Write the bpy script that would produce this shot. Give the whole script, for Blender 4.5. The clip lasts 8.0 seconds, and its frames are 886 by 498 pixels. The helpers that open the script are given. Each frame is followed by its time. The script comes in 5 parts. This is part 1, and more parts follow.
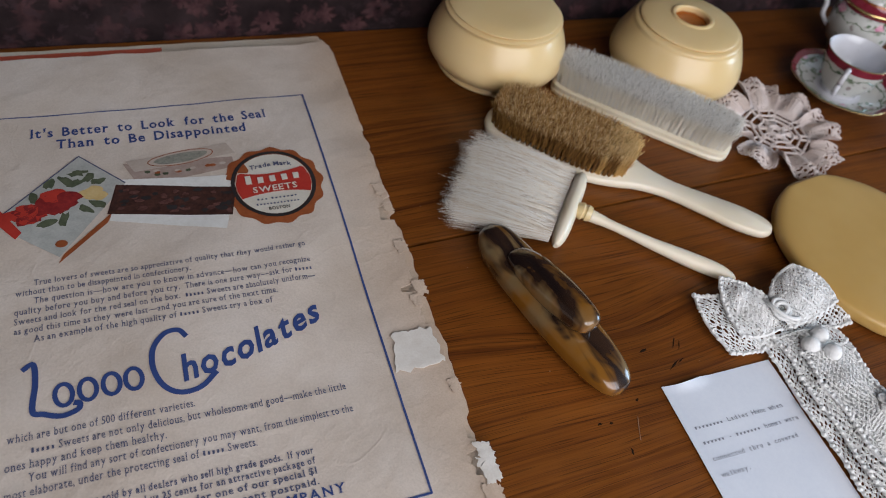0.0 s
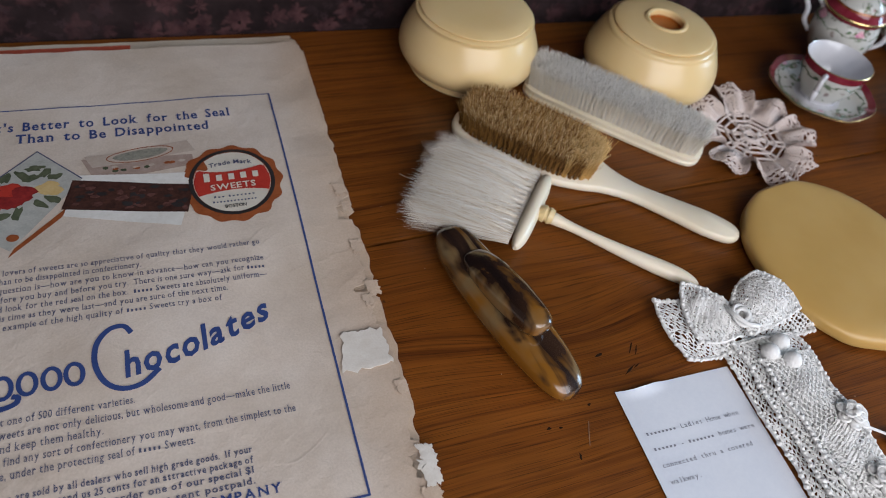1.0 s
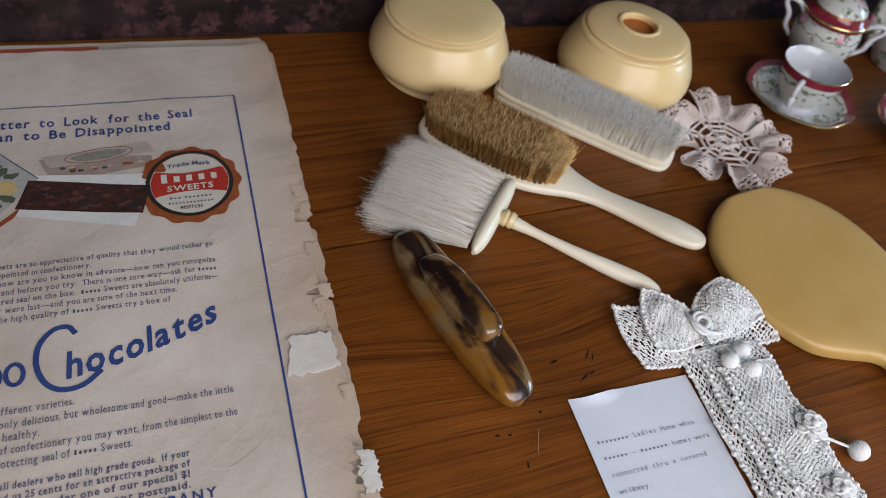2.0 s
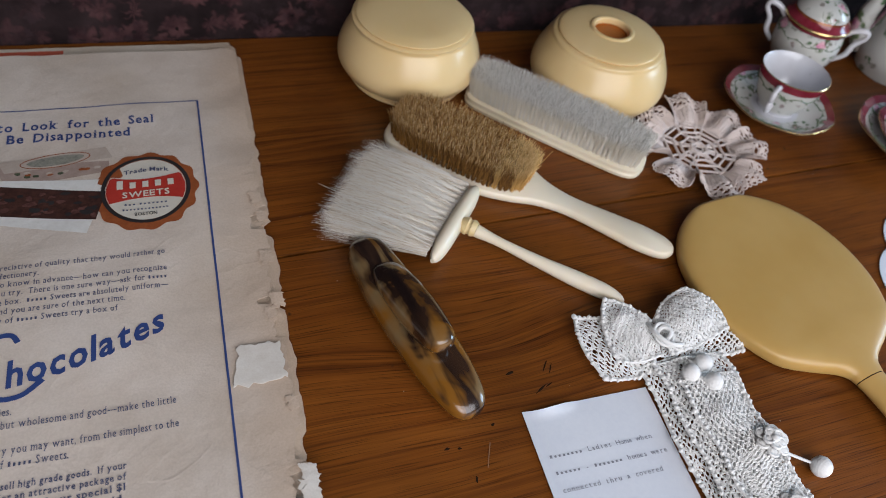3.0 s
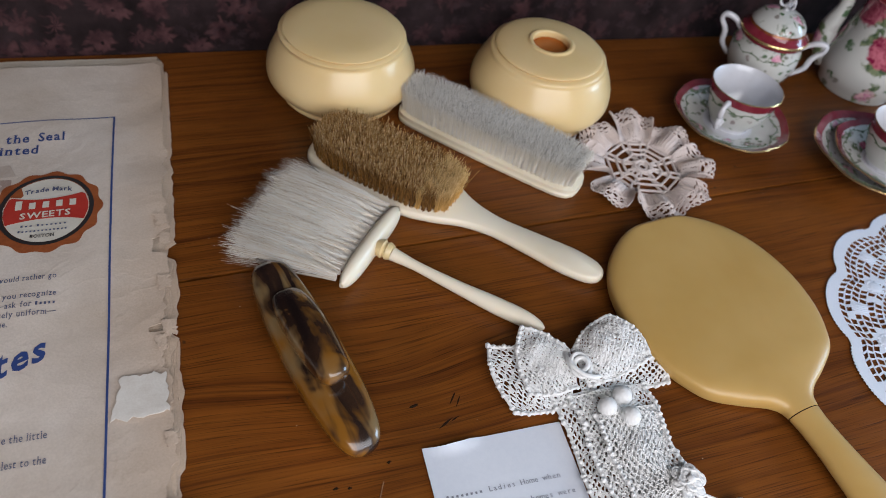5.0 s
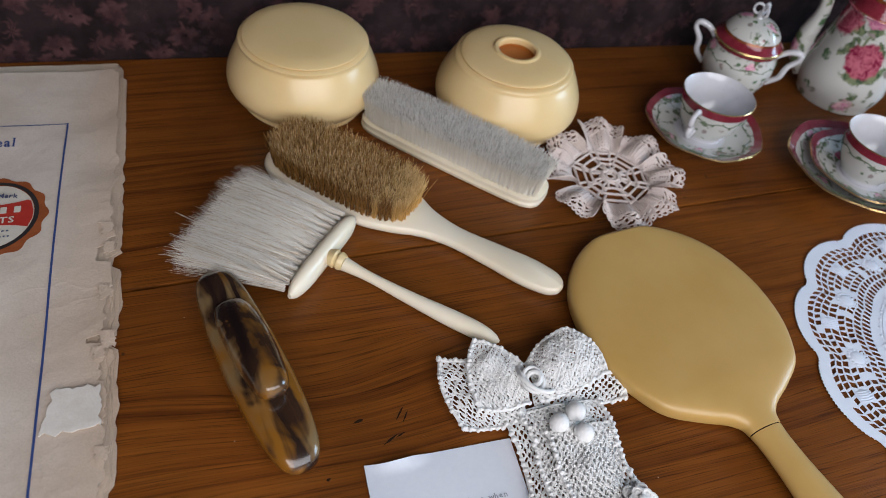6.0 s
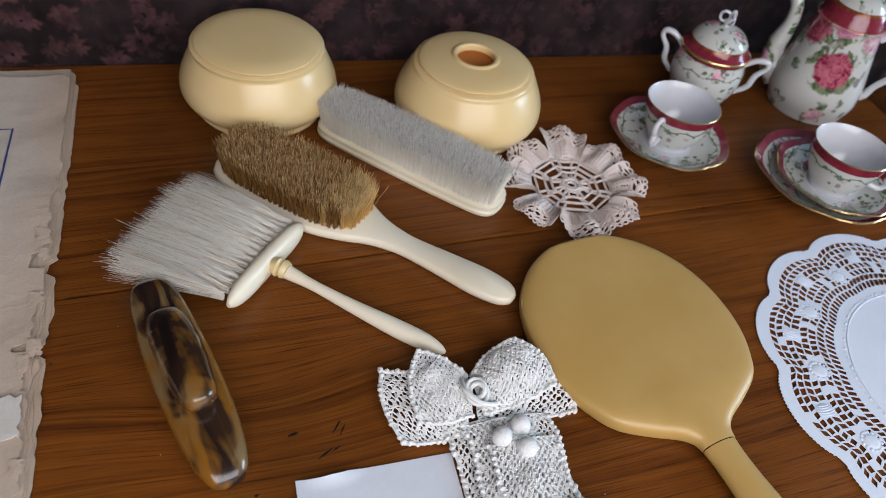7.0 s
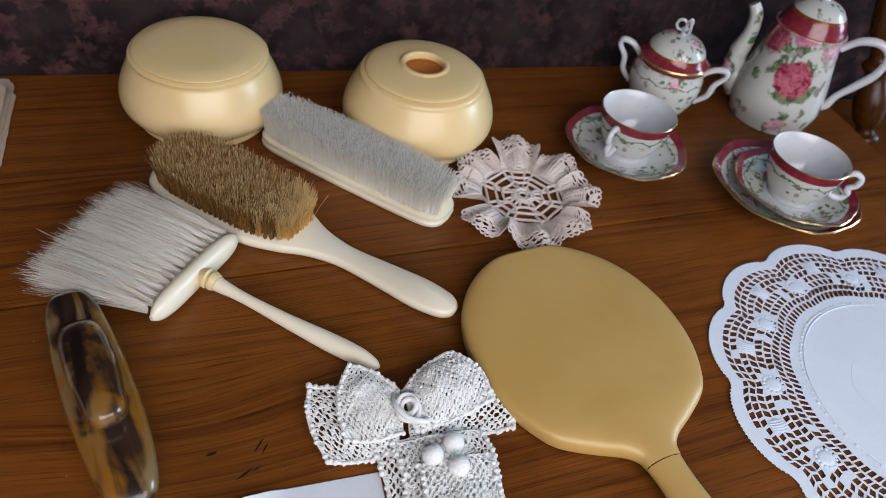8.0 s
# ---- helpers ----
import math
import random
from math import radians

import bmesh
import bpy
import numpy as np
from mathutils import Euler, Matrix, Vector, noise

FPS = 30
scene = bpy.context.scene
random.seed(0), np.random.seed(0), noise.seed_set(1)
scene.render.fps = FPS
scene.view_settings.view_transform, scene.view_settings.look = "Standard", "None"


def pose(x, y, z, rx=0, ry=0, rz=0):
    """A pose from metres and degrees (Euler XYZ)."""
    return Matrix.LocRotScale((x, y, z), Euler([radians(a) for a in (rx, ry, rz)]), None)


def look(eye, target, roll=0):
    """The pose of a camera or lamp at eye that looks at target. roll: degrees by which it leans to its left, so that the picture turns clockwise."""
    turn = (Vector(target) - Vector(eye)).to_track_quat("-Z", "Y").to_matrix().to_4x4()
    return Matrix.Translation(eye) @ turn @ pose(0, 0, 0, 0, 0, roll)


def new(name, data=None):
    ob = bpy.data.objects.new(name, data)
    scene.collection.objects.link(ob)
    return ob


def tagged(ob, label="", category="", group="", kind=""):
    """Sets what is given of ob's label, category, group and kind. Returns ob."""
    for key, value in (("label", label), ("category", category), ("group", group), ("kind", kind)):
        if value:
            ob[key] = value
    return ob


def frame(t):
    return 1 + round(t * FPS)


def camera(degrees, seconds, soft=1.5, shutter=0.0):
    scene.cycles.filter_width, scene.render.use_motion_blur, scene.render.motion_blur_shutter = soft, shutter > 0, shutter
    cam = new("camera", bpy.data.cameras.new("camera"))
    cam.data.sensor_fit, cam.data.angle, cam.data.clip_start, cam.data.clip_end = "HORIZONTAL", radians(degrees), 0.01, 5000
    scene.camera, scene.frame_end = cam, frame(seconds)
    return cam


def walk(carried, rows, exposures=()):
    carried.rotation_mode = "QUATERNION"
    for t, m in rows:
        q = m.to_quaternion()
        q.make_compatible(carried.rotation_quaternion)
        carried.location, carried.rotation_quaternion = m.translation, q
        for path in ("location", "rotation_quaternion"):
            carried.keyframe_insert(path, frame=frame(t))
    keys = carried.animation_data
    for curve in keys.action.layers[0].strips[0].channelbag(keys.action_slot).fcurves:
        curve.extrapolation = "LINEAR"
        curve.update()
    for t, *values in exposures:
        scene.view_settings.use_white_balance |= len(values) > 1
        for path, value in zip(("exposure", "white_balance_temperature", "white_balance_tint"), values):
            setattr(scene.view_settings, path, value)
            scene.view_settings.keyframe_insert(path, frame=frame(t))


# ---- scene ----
import collections
from math import sin, cos, pi, sqrt, hypot

cam = camera(62.0, 8.0, soft=0.8)
PATH = [
    (0, (0.08294, 0.01926, 0.32372), (0.24394, 0.30749, -0.05178), 13.977),
    (0.5, (0.09682, 0.01436, 0.32391), (0.25522, 0.30517, -0.05071), 13.960),
    (1, (0.11136, 0.00997, 0.32404), (0.26726, 0.30308, -0.04983), 13.911),
    (1.5, (0.12624, 0.00591, 0.32451), (0.27926, 0.30145, -0.04865), 13.751),
    (3, (0.17103, 0.00152, 0.32612), (0.31524, 0.30267, -0.04605), 12.875),
    (3.5, (0.18527, 0.00250, 0.32584), (0.32813, 0.30513, -0.04565), 12.713),
    (4, (0.19875, 0.00354, 0.32580), (0.34026, 0.30753, -0.04510), 12.531),
    (4.5, (0.21483, 0.00449, 0.32563), (0.35381, 0.31045, -0.04460), 12.159),
    (6, (0.25989, 0.00360, 0.31971), (0.39533, 0.31865, -0.04416), 11.558),
    (6.5, (0.27474, 0.00208, 0.31615), (0.41028, 0.32107, -0.04424), 11.507),
    (7, (0.28987, 0.00025, 0.31177), (0.42655, 0.32372, -0.04415), 11.446),
    (7.5, (0.30612, -0.00077, 0.30727), (0.44444, 0.32689, -0.04416), 11.444),
    (8, (0.32209, -0.00195, 0.30120), (0.46367, 0.33098, -0.04392), 11.302),
]
walk(cam, [(t, look(eye, target, roll)) for t, eye, target, roll in PATH])
cam.data.dof.use_dof = True
cam.data.dof.focus_distance = 0.375
cam.data.dof.aperture_fstop = 9.0
scene.view_settings.exposure = -0.38

# ---- world and light: daylight through the window in the right-hand wall, plus an added rear fill ----
world = bpy.data.worlds.new("world")
scene.world = world
world.use_nodes = True
wnt = world.node_tree
sky = wnt.nodes.new("ShaderNodeTexSky")
sky.sky_type = "NISHITA"
sky.sun_disc = False
sky.sun_elevation = radians(38)
sky.sun_rotation = radians(200)
wnt.links.new(sky.outputs[0], wnt.nodes["Background"].inputs[0])
wnt.nodes["Background"].inputs[1].default_value = 0.12


def area_light(name, eye, target, w, h, power, color):
    la = bpy.data.lights.new(name, "AREA")
    la.shape, la.size, la.size_y, la.energy, la.color = "RECTANGLE", w, h, power, color
    ob = new(name, la)
    ob.matrix_world = look(eye, target)
    return ob


area_light("window_daylight", (3.16, -0.16, 0.80), (0.4, 0.15, 0.0), 0.86, 1.40, 52.0, (0.50, 0.74, 1.0))
# added fill lamp behind the camera, brightening the near side of the top
area_light("rear_fill", (0.38, -0.64, 0.56), (0.28, 0.15, 0.0), 1.25, 0.8, 17.2, (0.965, 0.955, 1.0))


# ---- materials ----
class Nodes:
    def __init__(self, name):
        self.mat = bpy.data.materials.new(name)
        self.mat.use_nodes = True
        self.nt = self.mat.node_tree
        self.bsdf = self.nt.nodes["Principled BSDF"]

    def node(self, kind, ins=None, **props):
        n = self.nt.nodes.new("ShaderNode" + kind)
        if "operation" in props:
            n.operation = props["operation"]
        if "blend_type" in props:
            n.blend_type = props["blend_type"]
        if "interpolation_type" in props:
            n.interpolation_type = props["interpolation_type"]
        if "wave_type" in props:
            n.wave_type = props["wave_type"]
        for k, v in (ins or {}).items():
            self.put(n.inputs[k], v)
        return n

    def put(self, socket, v):
        if isinstance(v, bpy.types.NodeSocket):
            self.nt.links.new(v, socket)
        else:
            socket.default_value = v

    def set(self, **kw):
        for k, v in kw.items():
            self.put(self.bsdf.inputs[k.replace("_", " ")], v)
        return self

    def coords(self, scale=(1, 1, 1), rot=(0, 0, 0), loc=(0, 0, 0)):
        tc = self.node("TexCoord")
        return self.node("Mapping", {"Vector": tc.outputs["Object"], "Scale": scale, "Rotation": rot, "Location": loc}).outputs[0]

    def noise(self, vec, scale, detail=4.0, rough=0.55, dist=0.0):
        return self.node("TexNoise", {"Vector": vec, "Scale": scale, "Detail": detail, "Roughness": rough, "Distortion": dist}).outputs["Fac"]

    def ramp(self, fac, stops):
        r = self.node("ValToRGB", {"Fac": fac})
        el = r.color_ramp.elements
        while len(el) < len(stops):
            el.new(0.5)
        for e, (p, c) in zip(el, stops):
            e.position, e.color = p, (*c, 1.0)
        return r.outputs["Color"]

    def math(self, op, a, b=0.0, c=0.0):
        return self.node("Math", {0: a, 1: b, 2: c}, operation=op).outputs[0]

    def mix(self, fac, a, b, blend="MIX"):
        m = self.node("MixRGB", {0: fac, 1: a, 2: b}, blend_type=blend)
        return m.outputs[0]

    def bump(self, height, strength=0.3, dist=0.001):
        self.put(self.bsdf.inputs["Normal"], self.node("Bump", {"Height": height, "Strength": strength, "Distance": dist}).outputs[0])
        return self

    def step(self, v, lo, hi):
        return self.node("MapRange", {"Value": v, "From Min": lo, "From Max": hi}, interpolation_type="SMOOTHSTEP").outputs[0]


def rgb(c):
    return (*c, 1.0)


def plain(name, a, b, rough=0.4, scale=40.0, fine=600.0, bump=0.05, **extra):
    """Two tones mixed by coarse and fine noise, with a fine relief."""
    n = Nodes(name)
    v = n.coords()
    coarse, small = n.noise(v, scale), n.noise(v, fine, 3)
    fac = n.math("MULTIPLY_ADD", small, 0.35, n.math("MULTIPLY", coarse, 0.65))
    n.set(Base_Color=n.ramp(fac, [(0.3, a), (0.7, b)]))
    n.set(Roughness=n.math("MULTIPLY_ADD", coarse, 0.16, rough - 0.08), **extra)
    n.bump(small, bump, 0.0006)
    return n.mat


def wood_material(name, tint=1.0, knot=True, rough=0.33):
    n = Nodes(name)
    tc = n.node("TexCoord").outputs["Object"]
    sep = n.node("SeparateXYZ", {0: tc})
    x, y, z = sep.outputs
    info = n.node("ObjectInfo").outputs["Random"]
    # growth rings bend round a knot
    kx, ky = n.math("SUBTRACT", x, 0.296), n.math("SUBTRACT", y, 0.188)
    d2 = n.math("ADD", n.math("POWER", n.math("MULTIPLY", kx, 14.0), 2.0), n.math("POWER", n.math("MULTIPLY", ky, 34.0), 2.0))
    swell = n.math("EXPONENT", n.math("MULTIPLY", d2, -0.9)) if knot else 0.0
    warp = n.noise(n.node("Mapping", {"Vector": tc, "Scale": (3.2, 16, 5)}).outputs[0], 1.0, 2)
    lane = n.math("ADD", n.math("MULTIPLY", y, 1.0), n.math("MULTIPLY", warp, 0.022))
    lane = n.math("SUBTRACT", lane, n.math("MULTIPLY", x, 0.06))
    lane = n.math("ADD", lane, n.math("MULTIPLY", swell, 0.016))
    lane = n.math("ADD", lane, n.math("MULTIPLY", info, 3.1))
    lv = n.node("CombineXYZ", {0: n.math("MULTIPLY", x, 0.9), 1: n.math("MULTIPLY", lane, 240.0), 2: 0.0}).outputs[0]
    rings = n.noise(lv, 1.0, 4, 0.62)
    pv = n.node("CombineXYZ", {0: n.math("MULTIPLY", x, 26.0), 1: n.math("MULTIPLY", lane, 1450.0), 2: 0.0}).outputs[0]
    pores = n.noise(pv, 1.0, 2, 0.6)
    blot = n.noise(tc, 9.0, 4)
    t = tint
    col = n.ramp(rings, [(0.30, (0.066 * t, 0.0190 * t, 0.0042 * t)), (0.42, (0.116 * t, 0.0350 * t, 0.0056 * t)), (0.58, (0.160 * t, 0.0520 * t, 0.0080 * t)), (0.74, (0.084 * t, 0.0250 * t, 0.0052 * t))])
    dark = n.ramp(pores, [(0.32, (0.10, 0.07, 0.06)), (0.46, (1, 1, 1)), (0.68, (1.18, 1.12, 1.05))])
    col = n.mix(0.62, col, dark, "MULTIPLY")
    col = n.mix(1.0, col, n.ramp(blot, [(0.28, (0.68, 0.66, 0.64)), (0.70, (1.15, 1.12, 1.06))]), "MULTIPLY")
    # small dents and specks
    vor = n.node("TexVoronoi", {"Vector": tc, "Scale": 55.0, "Randomness": 1.0})
    spot = n.math("MULTIPLY", n.step(vor.outputs["Distance"], 0.09, 0.03), n.step(n.noise(tc, 23.0), 0.56, 0.62))
    col = n.mix(n.math("MULTIPLY", spot, 0.8), col, rgb((0.02, 0.013, 0.01)))
    dust = n.node("TexVoronoi", {"Vector": n.coords(loc=(3, 1, 2)), "Scale": 140.0})
    fleck = n.math("MULTIPLY", n.step(dust.outputs["Distance"], 0.07, 0.03), n.step(n.noise(n.coords(loc=(5, 2, 0)), 70.0), 0.60, 0.64))
    col = n.mix(n.math("MULTIPLY", fleck, 0.55), col, rgb((0.5, 0.42, 0.34)))
    n.set(Base_Color=col, Roughness=n.math("MULTIPLY_ADD", n.noise(tc, 60.0, 5), 0.22, rough - 0.08), Specular_IOR_Level=0.32)
    n.bump(n.math("ADD", n.math("MULTIPLY", pores, 0.6), n.math("MULTIPLY", rings, 0.5)), 0.35, 0.0005)
    return n.mat


def wallpaper_material():
    n = Nodes("wallpaper")
    tc = n.node("TexCoord").outputs["Object"]
    flat = n.node("Mapping", {"Vector": tc, "Scale": (1, 0, 1)}).outputs[0]
    warp = n.node("VectorMath", {0: flat, 1: n.node("VectorMath", {0: n.node("TexNoise", {"Vector": flat, "Scale": 90.0}).outputs["Color"], "Scale": 0.014}, operation="SCALE").outputs[0]}, operation="ADD").outputs[0]

    def flowers(scale, petals, size, off):
        v = n.node("VectorMath", {0: warp, 1: off}, operation="ADD").outputs[0]
        vo = n.node("TexVoronoi", {"Vector": v, "Scale": scale, "Randomness": 0.75})
        rel = n.node("VectorMath", {0: v, 1: vo.outputs["Position"]}, operation="SUBTRACT").outputs[0]
        rx, ry, rz = n.node("SeparateXYZ", {0: rel}).outputs
        ang = n.math("ARCTAN2", rz, rx)
        pet = n.math("MULTIPLY_ADD", n.math("COSINE", n.math("MULTIPLY", ang, petals)), 0.06, size)
        m = n.step(n.math("SUBTRACT", pet, vo.outputs["Distance"]), -0.10, 0.10)
        core = n.step(vo.outputs["Distance"], 0.10, 0.06)
        return n.math("SUBTRACT", m, core), vo.outputs["Color"]

    big, c1 = flowers(46.0, 8.0, 0.40, (0.3, 0, 0.1))
    small, c2 = flowers(95.0, 6.0, 0.34, (0.7, 0, 0.5))
    patch = n.noise(flat, 9.0, 3)
    base = n.ramp(n.noise(flat, 30.0, 4), [(0.3, (0.0065, 0.0038, 0.0040)), (0.7, (0.0320, 0.0195, 0.0200))])
    col = n.mix(n.math("MULTIPLY", n.step(patch, 0.38, 0.52), n.math("MULTIPLY", big, 0.8)), base, n.ramp(n.noise(flat, 80.0), [(0.35, (0.024, 0.010, 0.012)), (0.65, (0.100, 0.044, 0.045))]))
    col = n.mix(n.math("MULTIPLY", n.step(patch, 0.60, 0.48), n.math("MULTIPLY", small, 0.65)), col, rgb((0.038, 0.022, 0.025)))
    n.set(Base_Color=col, Roughness=0.85, Specular_IOR_Level=0.12)
    n.bump(n.noise(flat, 500.0), 0.15, 0.0005)
    return n.mat


def paper_material(name, a, b, c):
    n = Nodes(name)
    tc = n.node("TexCoord").outputs["Object"]
    stain, fib = n.noise(tc, 14.0, 5, 0.6), n.noise(tc, 900.0, 2)
    col = n.ramp(stain, [(0.28, a), (0.55, b), (0.75, c)])
    x, y, z = n.node("SeparateXYZ", {0: tc}).outputs
    # yellowed towards the worn edge
    edge = n.math("MULTIPLY", n.step(n.math("ADD", x, n.math("MULTIPLY", n.noise(tc, 40.0), 0.03)), 0.172, 0.222), 0.85)
    col = n.mix(edge, col, rgb((0.57, 0.43, 0.32)))
    col = n.mix(0.12, col, n.ramp(fib, [(0.35, (0.4, 0.36, 0.32)), (0.65, (1, 1, 1))]), "MULTIPLY")
    n.set(Base_Color=col, Roughness=0.72, Specular_IOR_Level=0.25)
    # creases: sharp ridges where a warped noise crosses its middle
    fold = n.math("ABSOLUTE", n.math("SUBTRACT", n.noise(tc, 21.0, 2, 0.5, 1.2), 0.5))
    crease = n.step(fold, 0.05, 0.0)
    relief = n.math("ADD", n.noise(tc, 75.0, 4), n.math("MULTIPLY", fib, 0.15))
    n.bump(n.math("ADD", relief, n.math("MULTIPLY", crease, 0.07)), 0.5, 0.0018)
    return n.mat


def celluloid(name, a, b, rough, coat=0.25):
    n = Nodes(name)
    tc = n.node("TexCoord").outputs["Object"]
    cloud = n.noise(tc, 22.0, 3, 0.5)
    n.set(Base_Color=n.ramp(cloud, [(0.3, a), (0.7, b)]), Roughness=n.math("MULTIPLY_ADD", n.noise(tc, 90.0, 4), 0.14, rough - 0.06))
    n.set(Coat_Weight=coat, Coat_Roughness=0.18, Subsurface_Weight=0.08, Subsurface_Radius=(0.006, 0.004, 0.002), Subsurface_Scale=0.6)
    n.bump(n.noise(tc, 35.0, 3), 0.05, 0.002)
    return n.mat


def hair_material(name, stops, tip=None, rough=0.45, z0=0.0, z1=0.03):
    """Each hair its own tone, lighter towards the tip; dark roots can paint in shade."""
    n = Nodes(name)
    g = n.node("NewGeometry").outputs["Random Per Island"]
    col = n.ramp(g, stops)
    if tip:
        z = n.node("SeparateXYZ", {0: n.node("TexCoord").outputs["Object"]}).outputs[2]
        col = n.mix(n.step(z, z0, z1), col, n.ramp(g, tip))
    n.set(Base_Color=col, Roughness=rough, Specular_IOR_Level=0.25)
    thin = n.node("BsdfTranslucent", {"Color": col})
    both = n.node("MixShader", {0: 0.12, 1: n.bsdf.outputs[0], 2: thin.outputs[0]})
    n.put(n.nt.nodes["Material Output"].inputs["Surface"], both.outputs[0])
    return n.mat


def tortoise_material():
    n = Nodes("tortoiseshell")
    # long streaks crossed by broad patches of amber, blond and near-black
    streak = n.noise(n.coords(scale=(12, 75, 40), rot=(0, 0, 0.16)), 1.0, 3, 0.5, 0.7)
    broad = n.noise(n.coords(scale=(38, 52, 40), rot=(0, 0, 0.5), loc=(2, 1, 0)), 1.0, 2, 0.5, 1.3)
    amber = n.ramp(n.noise(n.coords(loc=(4, 1, 0)), 38.0, 2), [(0.46, (0.23, 0.094, 0.012)), (0.68, (0.20, 0.140, 0.068))])
    dark = n.ramp(streak, [(0.35, (0.012, 0.007, 0.006)), (0.65, (0.065, 0.030, 0.014))])
    col = n.mix(n.step(n.math("MULTIPLY_ADD", streak, 0.65, n.math("MULTIPLY", broad, 0.45)), 0.485, 0.625), dark, amber)
    n.set(Base_Color=col, Roughness=0.22, Coat_Weight=0.6, Coat_Roughness=0.09)
    n.bump(n.noise(n.coords(), 60.0, 4), 0.06, 0.001)
    return n.mat


def porcelain_material(name, scale, big):
    """White glaze with printed sprays of roses and leaves."""
    n = Nodes(name)
    tc = n.node("TexCoord").outputs["Object"]
    w = n.node("VectorMath", {0: tc, 1: n.node("VectorMath", {0: n.node("TexNoise", {"Vector": tc, "Scale": 160.0}).outputs["Color"], "Scale": 0.008}, operation="SCALE").outputs[0]}, operation="ADD").outputs[0]
    vo = n.node("TexVoronoi", {"Vector": w, "Scale": scale})
    pick = n.node("SeparateColor", {0: vo.outputs["Color"]}).outputs
    rose = n.math("MULTIPLY", n.step(vo.outputs["Distance"], big, big - 0.08), n.step(pick[0], 0.30, 0.35))
    folds = n.noise(w, scale * 5.0, 2, 0.5, 1.5)
    rcol = n.mix(n.step(pick[1], 0.45, 0.55), n.ramp(folds, [(0.35, (0.20, 0.012, 0.045)), (0.65, (0.52, 0.14, 0.19))]), n.ramp(folds, [(0.35, (0.55, 0.13, 0.30)), (0.65, (0.80, 0.52, 0.56))]))
    vl = n.node("TexVoronoi", {"Vector": w, "Scale": scale * 2.7})
    lp = n.node("SeparateColor", {0: vl.outputs["Color"]}).outputs
    leaf = n.math("MULTIPLY", n.math("MULTIPLY", n.step(vl.outputs["Distance"], 0.36, 0.28), n.step(lp[0], 0.36, 0.40)), n.step(n.noise(tc, 45.0), 0.42, 0.50))
    col = n.mix(leaf, rgb((0.56, 0.56, 0.53)), n.ramp(lp[1], [(0.2, (0.09, 0.16, 0.08)), (0.8, (0.30, 0.25, 0.24))]))
    # leaves round each rose
    ruff = n.math("MULTIPLY", n.math("MULTIPLY", n.step(vo.outputs["Distance"], big + 0.16, big + 0.08), n.step(pick[0], 0.30, 0.35)), n.step(n.noise(w, scale * 3.2, 2), 0.46, 0.54))
    col = n.mix(ruff, col, n.ramp(folds, [(0.35, (0.05, 0.09, 0.045)), (0.65, (0.20, 0.24, 0.13))]))
    col = n.mix(rose, col, rcol)
    n.set(Base_Color=col, Roughness=0.10, Coat_Weight=0.3, Coat_Roughness=0.05)
    return n.mat


M = {}
M["wood"] = wood_material("stained_wood", 1.32)
M["wood_side"] = wood_material("orange_stained_wood", 1.2, False)
M["wood_dark"] = wood_material("dark_turned_wood", 0.45, False, 0.25)
M["wallpaper"] = wallpaper_material()
M["plaster"] = plain("dull_plaster", (0.22, 0.19, 0.18), (0.28, 0.25, 0.23), 0.8, 3.0, 90.0)
M["floorboard"] = wood_material("floorboard", 0.8, False, 0.5)
M["white_paint"] = plain("white_window_paint", (0.70, 0.70, 0.66), (0.78, 0.77, 0.73), 0.4, 12.0, 200.0)
M["paper"] = paper_material("old_magazine_paper", (0.53, 0.43, 0.345), (0.64, 0.545, 0.465), (0.70, 0.615, 0.545))
M["paper_under"] = paper_material("yellowed_inner_pages", (0.55, 0.44, 0.33), (0.64, 0.55, 0.44), (0.70, 0.63, 0.54))
M["torn"] = plain("pale_torn_paper", (0.66, 0.60, 0.53), (0.78, 0.74, 0.68), 0.75, 120.0, 900.0, 0.2)
M["cover_red"] = plain("red_cover_print", (0.42, 0.07, 0.035), (0.55, 0.11, 0.06), 0.6)
M["ink_blue"] = plain("blue_ink", (0.022, 0.045, 0.17), (0.035, 0.07, 0.22), 0.6, 90.0, 900.0)
M["ink_dark"] = plain("faded_blue_black_ink", (0.055, 0.065, 0.13), (0.10, 0.105, 0.17), 0.7, 120.0, 900.0)
M["ink_grey"] = plain("typewriter_ink", (0.14, 0.15, 0.19), (0.30, 0.31, 0.35), 0.7, 500.0, 1500.0)
M["ink_black"] = plain("black_print", (0.018, 0.015, 0.014), (0.035, 0.03, 0.03), 0.5)
M["ink_red"] = plain("red_print", (0.40, 0.025, 0.018), (0.52, 0.05, 0.03), 0.55, 60.0)
M["ink_sienna"] = plain("sienna_print", (0.22, 0.052, 0.014), (0.36, 0.10, 0.03), 0.55, 110.0)
M["ink_cream"] = plain("cream_print", (0.60, 0.54, 0.45), (0.70, 0.65, 0.56), 0.6, 60.0)
M["ink_moss"] = plain("grey_green_print", (0.16, 0.16, 0.13), (0.34, 0.32, 0.26), 0.6, 400.0, 900.0)
M["ink_crimson"] = plain("crimson_print", (0.16, 0.010, 0.012), (0.33, 0.03, 0.025), 0.55, 260.0)
M["ink_cocoa"] = plain("cocoa_print", (0.06, 0.022, 0.018), (0.14, 0.06, 0.05), 0.55, 300.0)
M["ink_green"] = plain("olive_green_print", (0.05, 0.065, 0.035), (0.12, 0.13, 0.075), 0.6, 200.0)
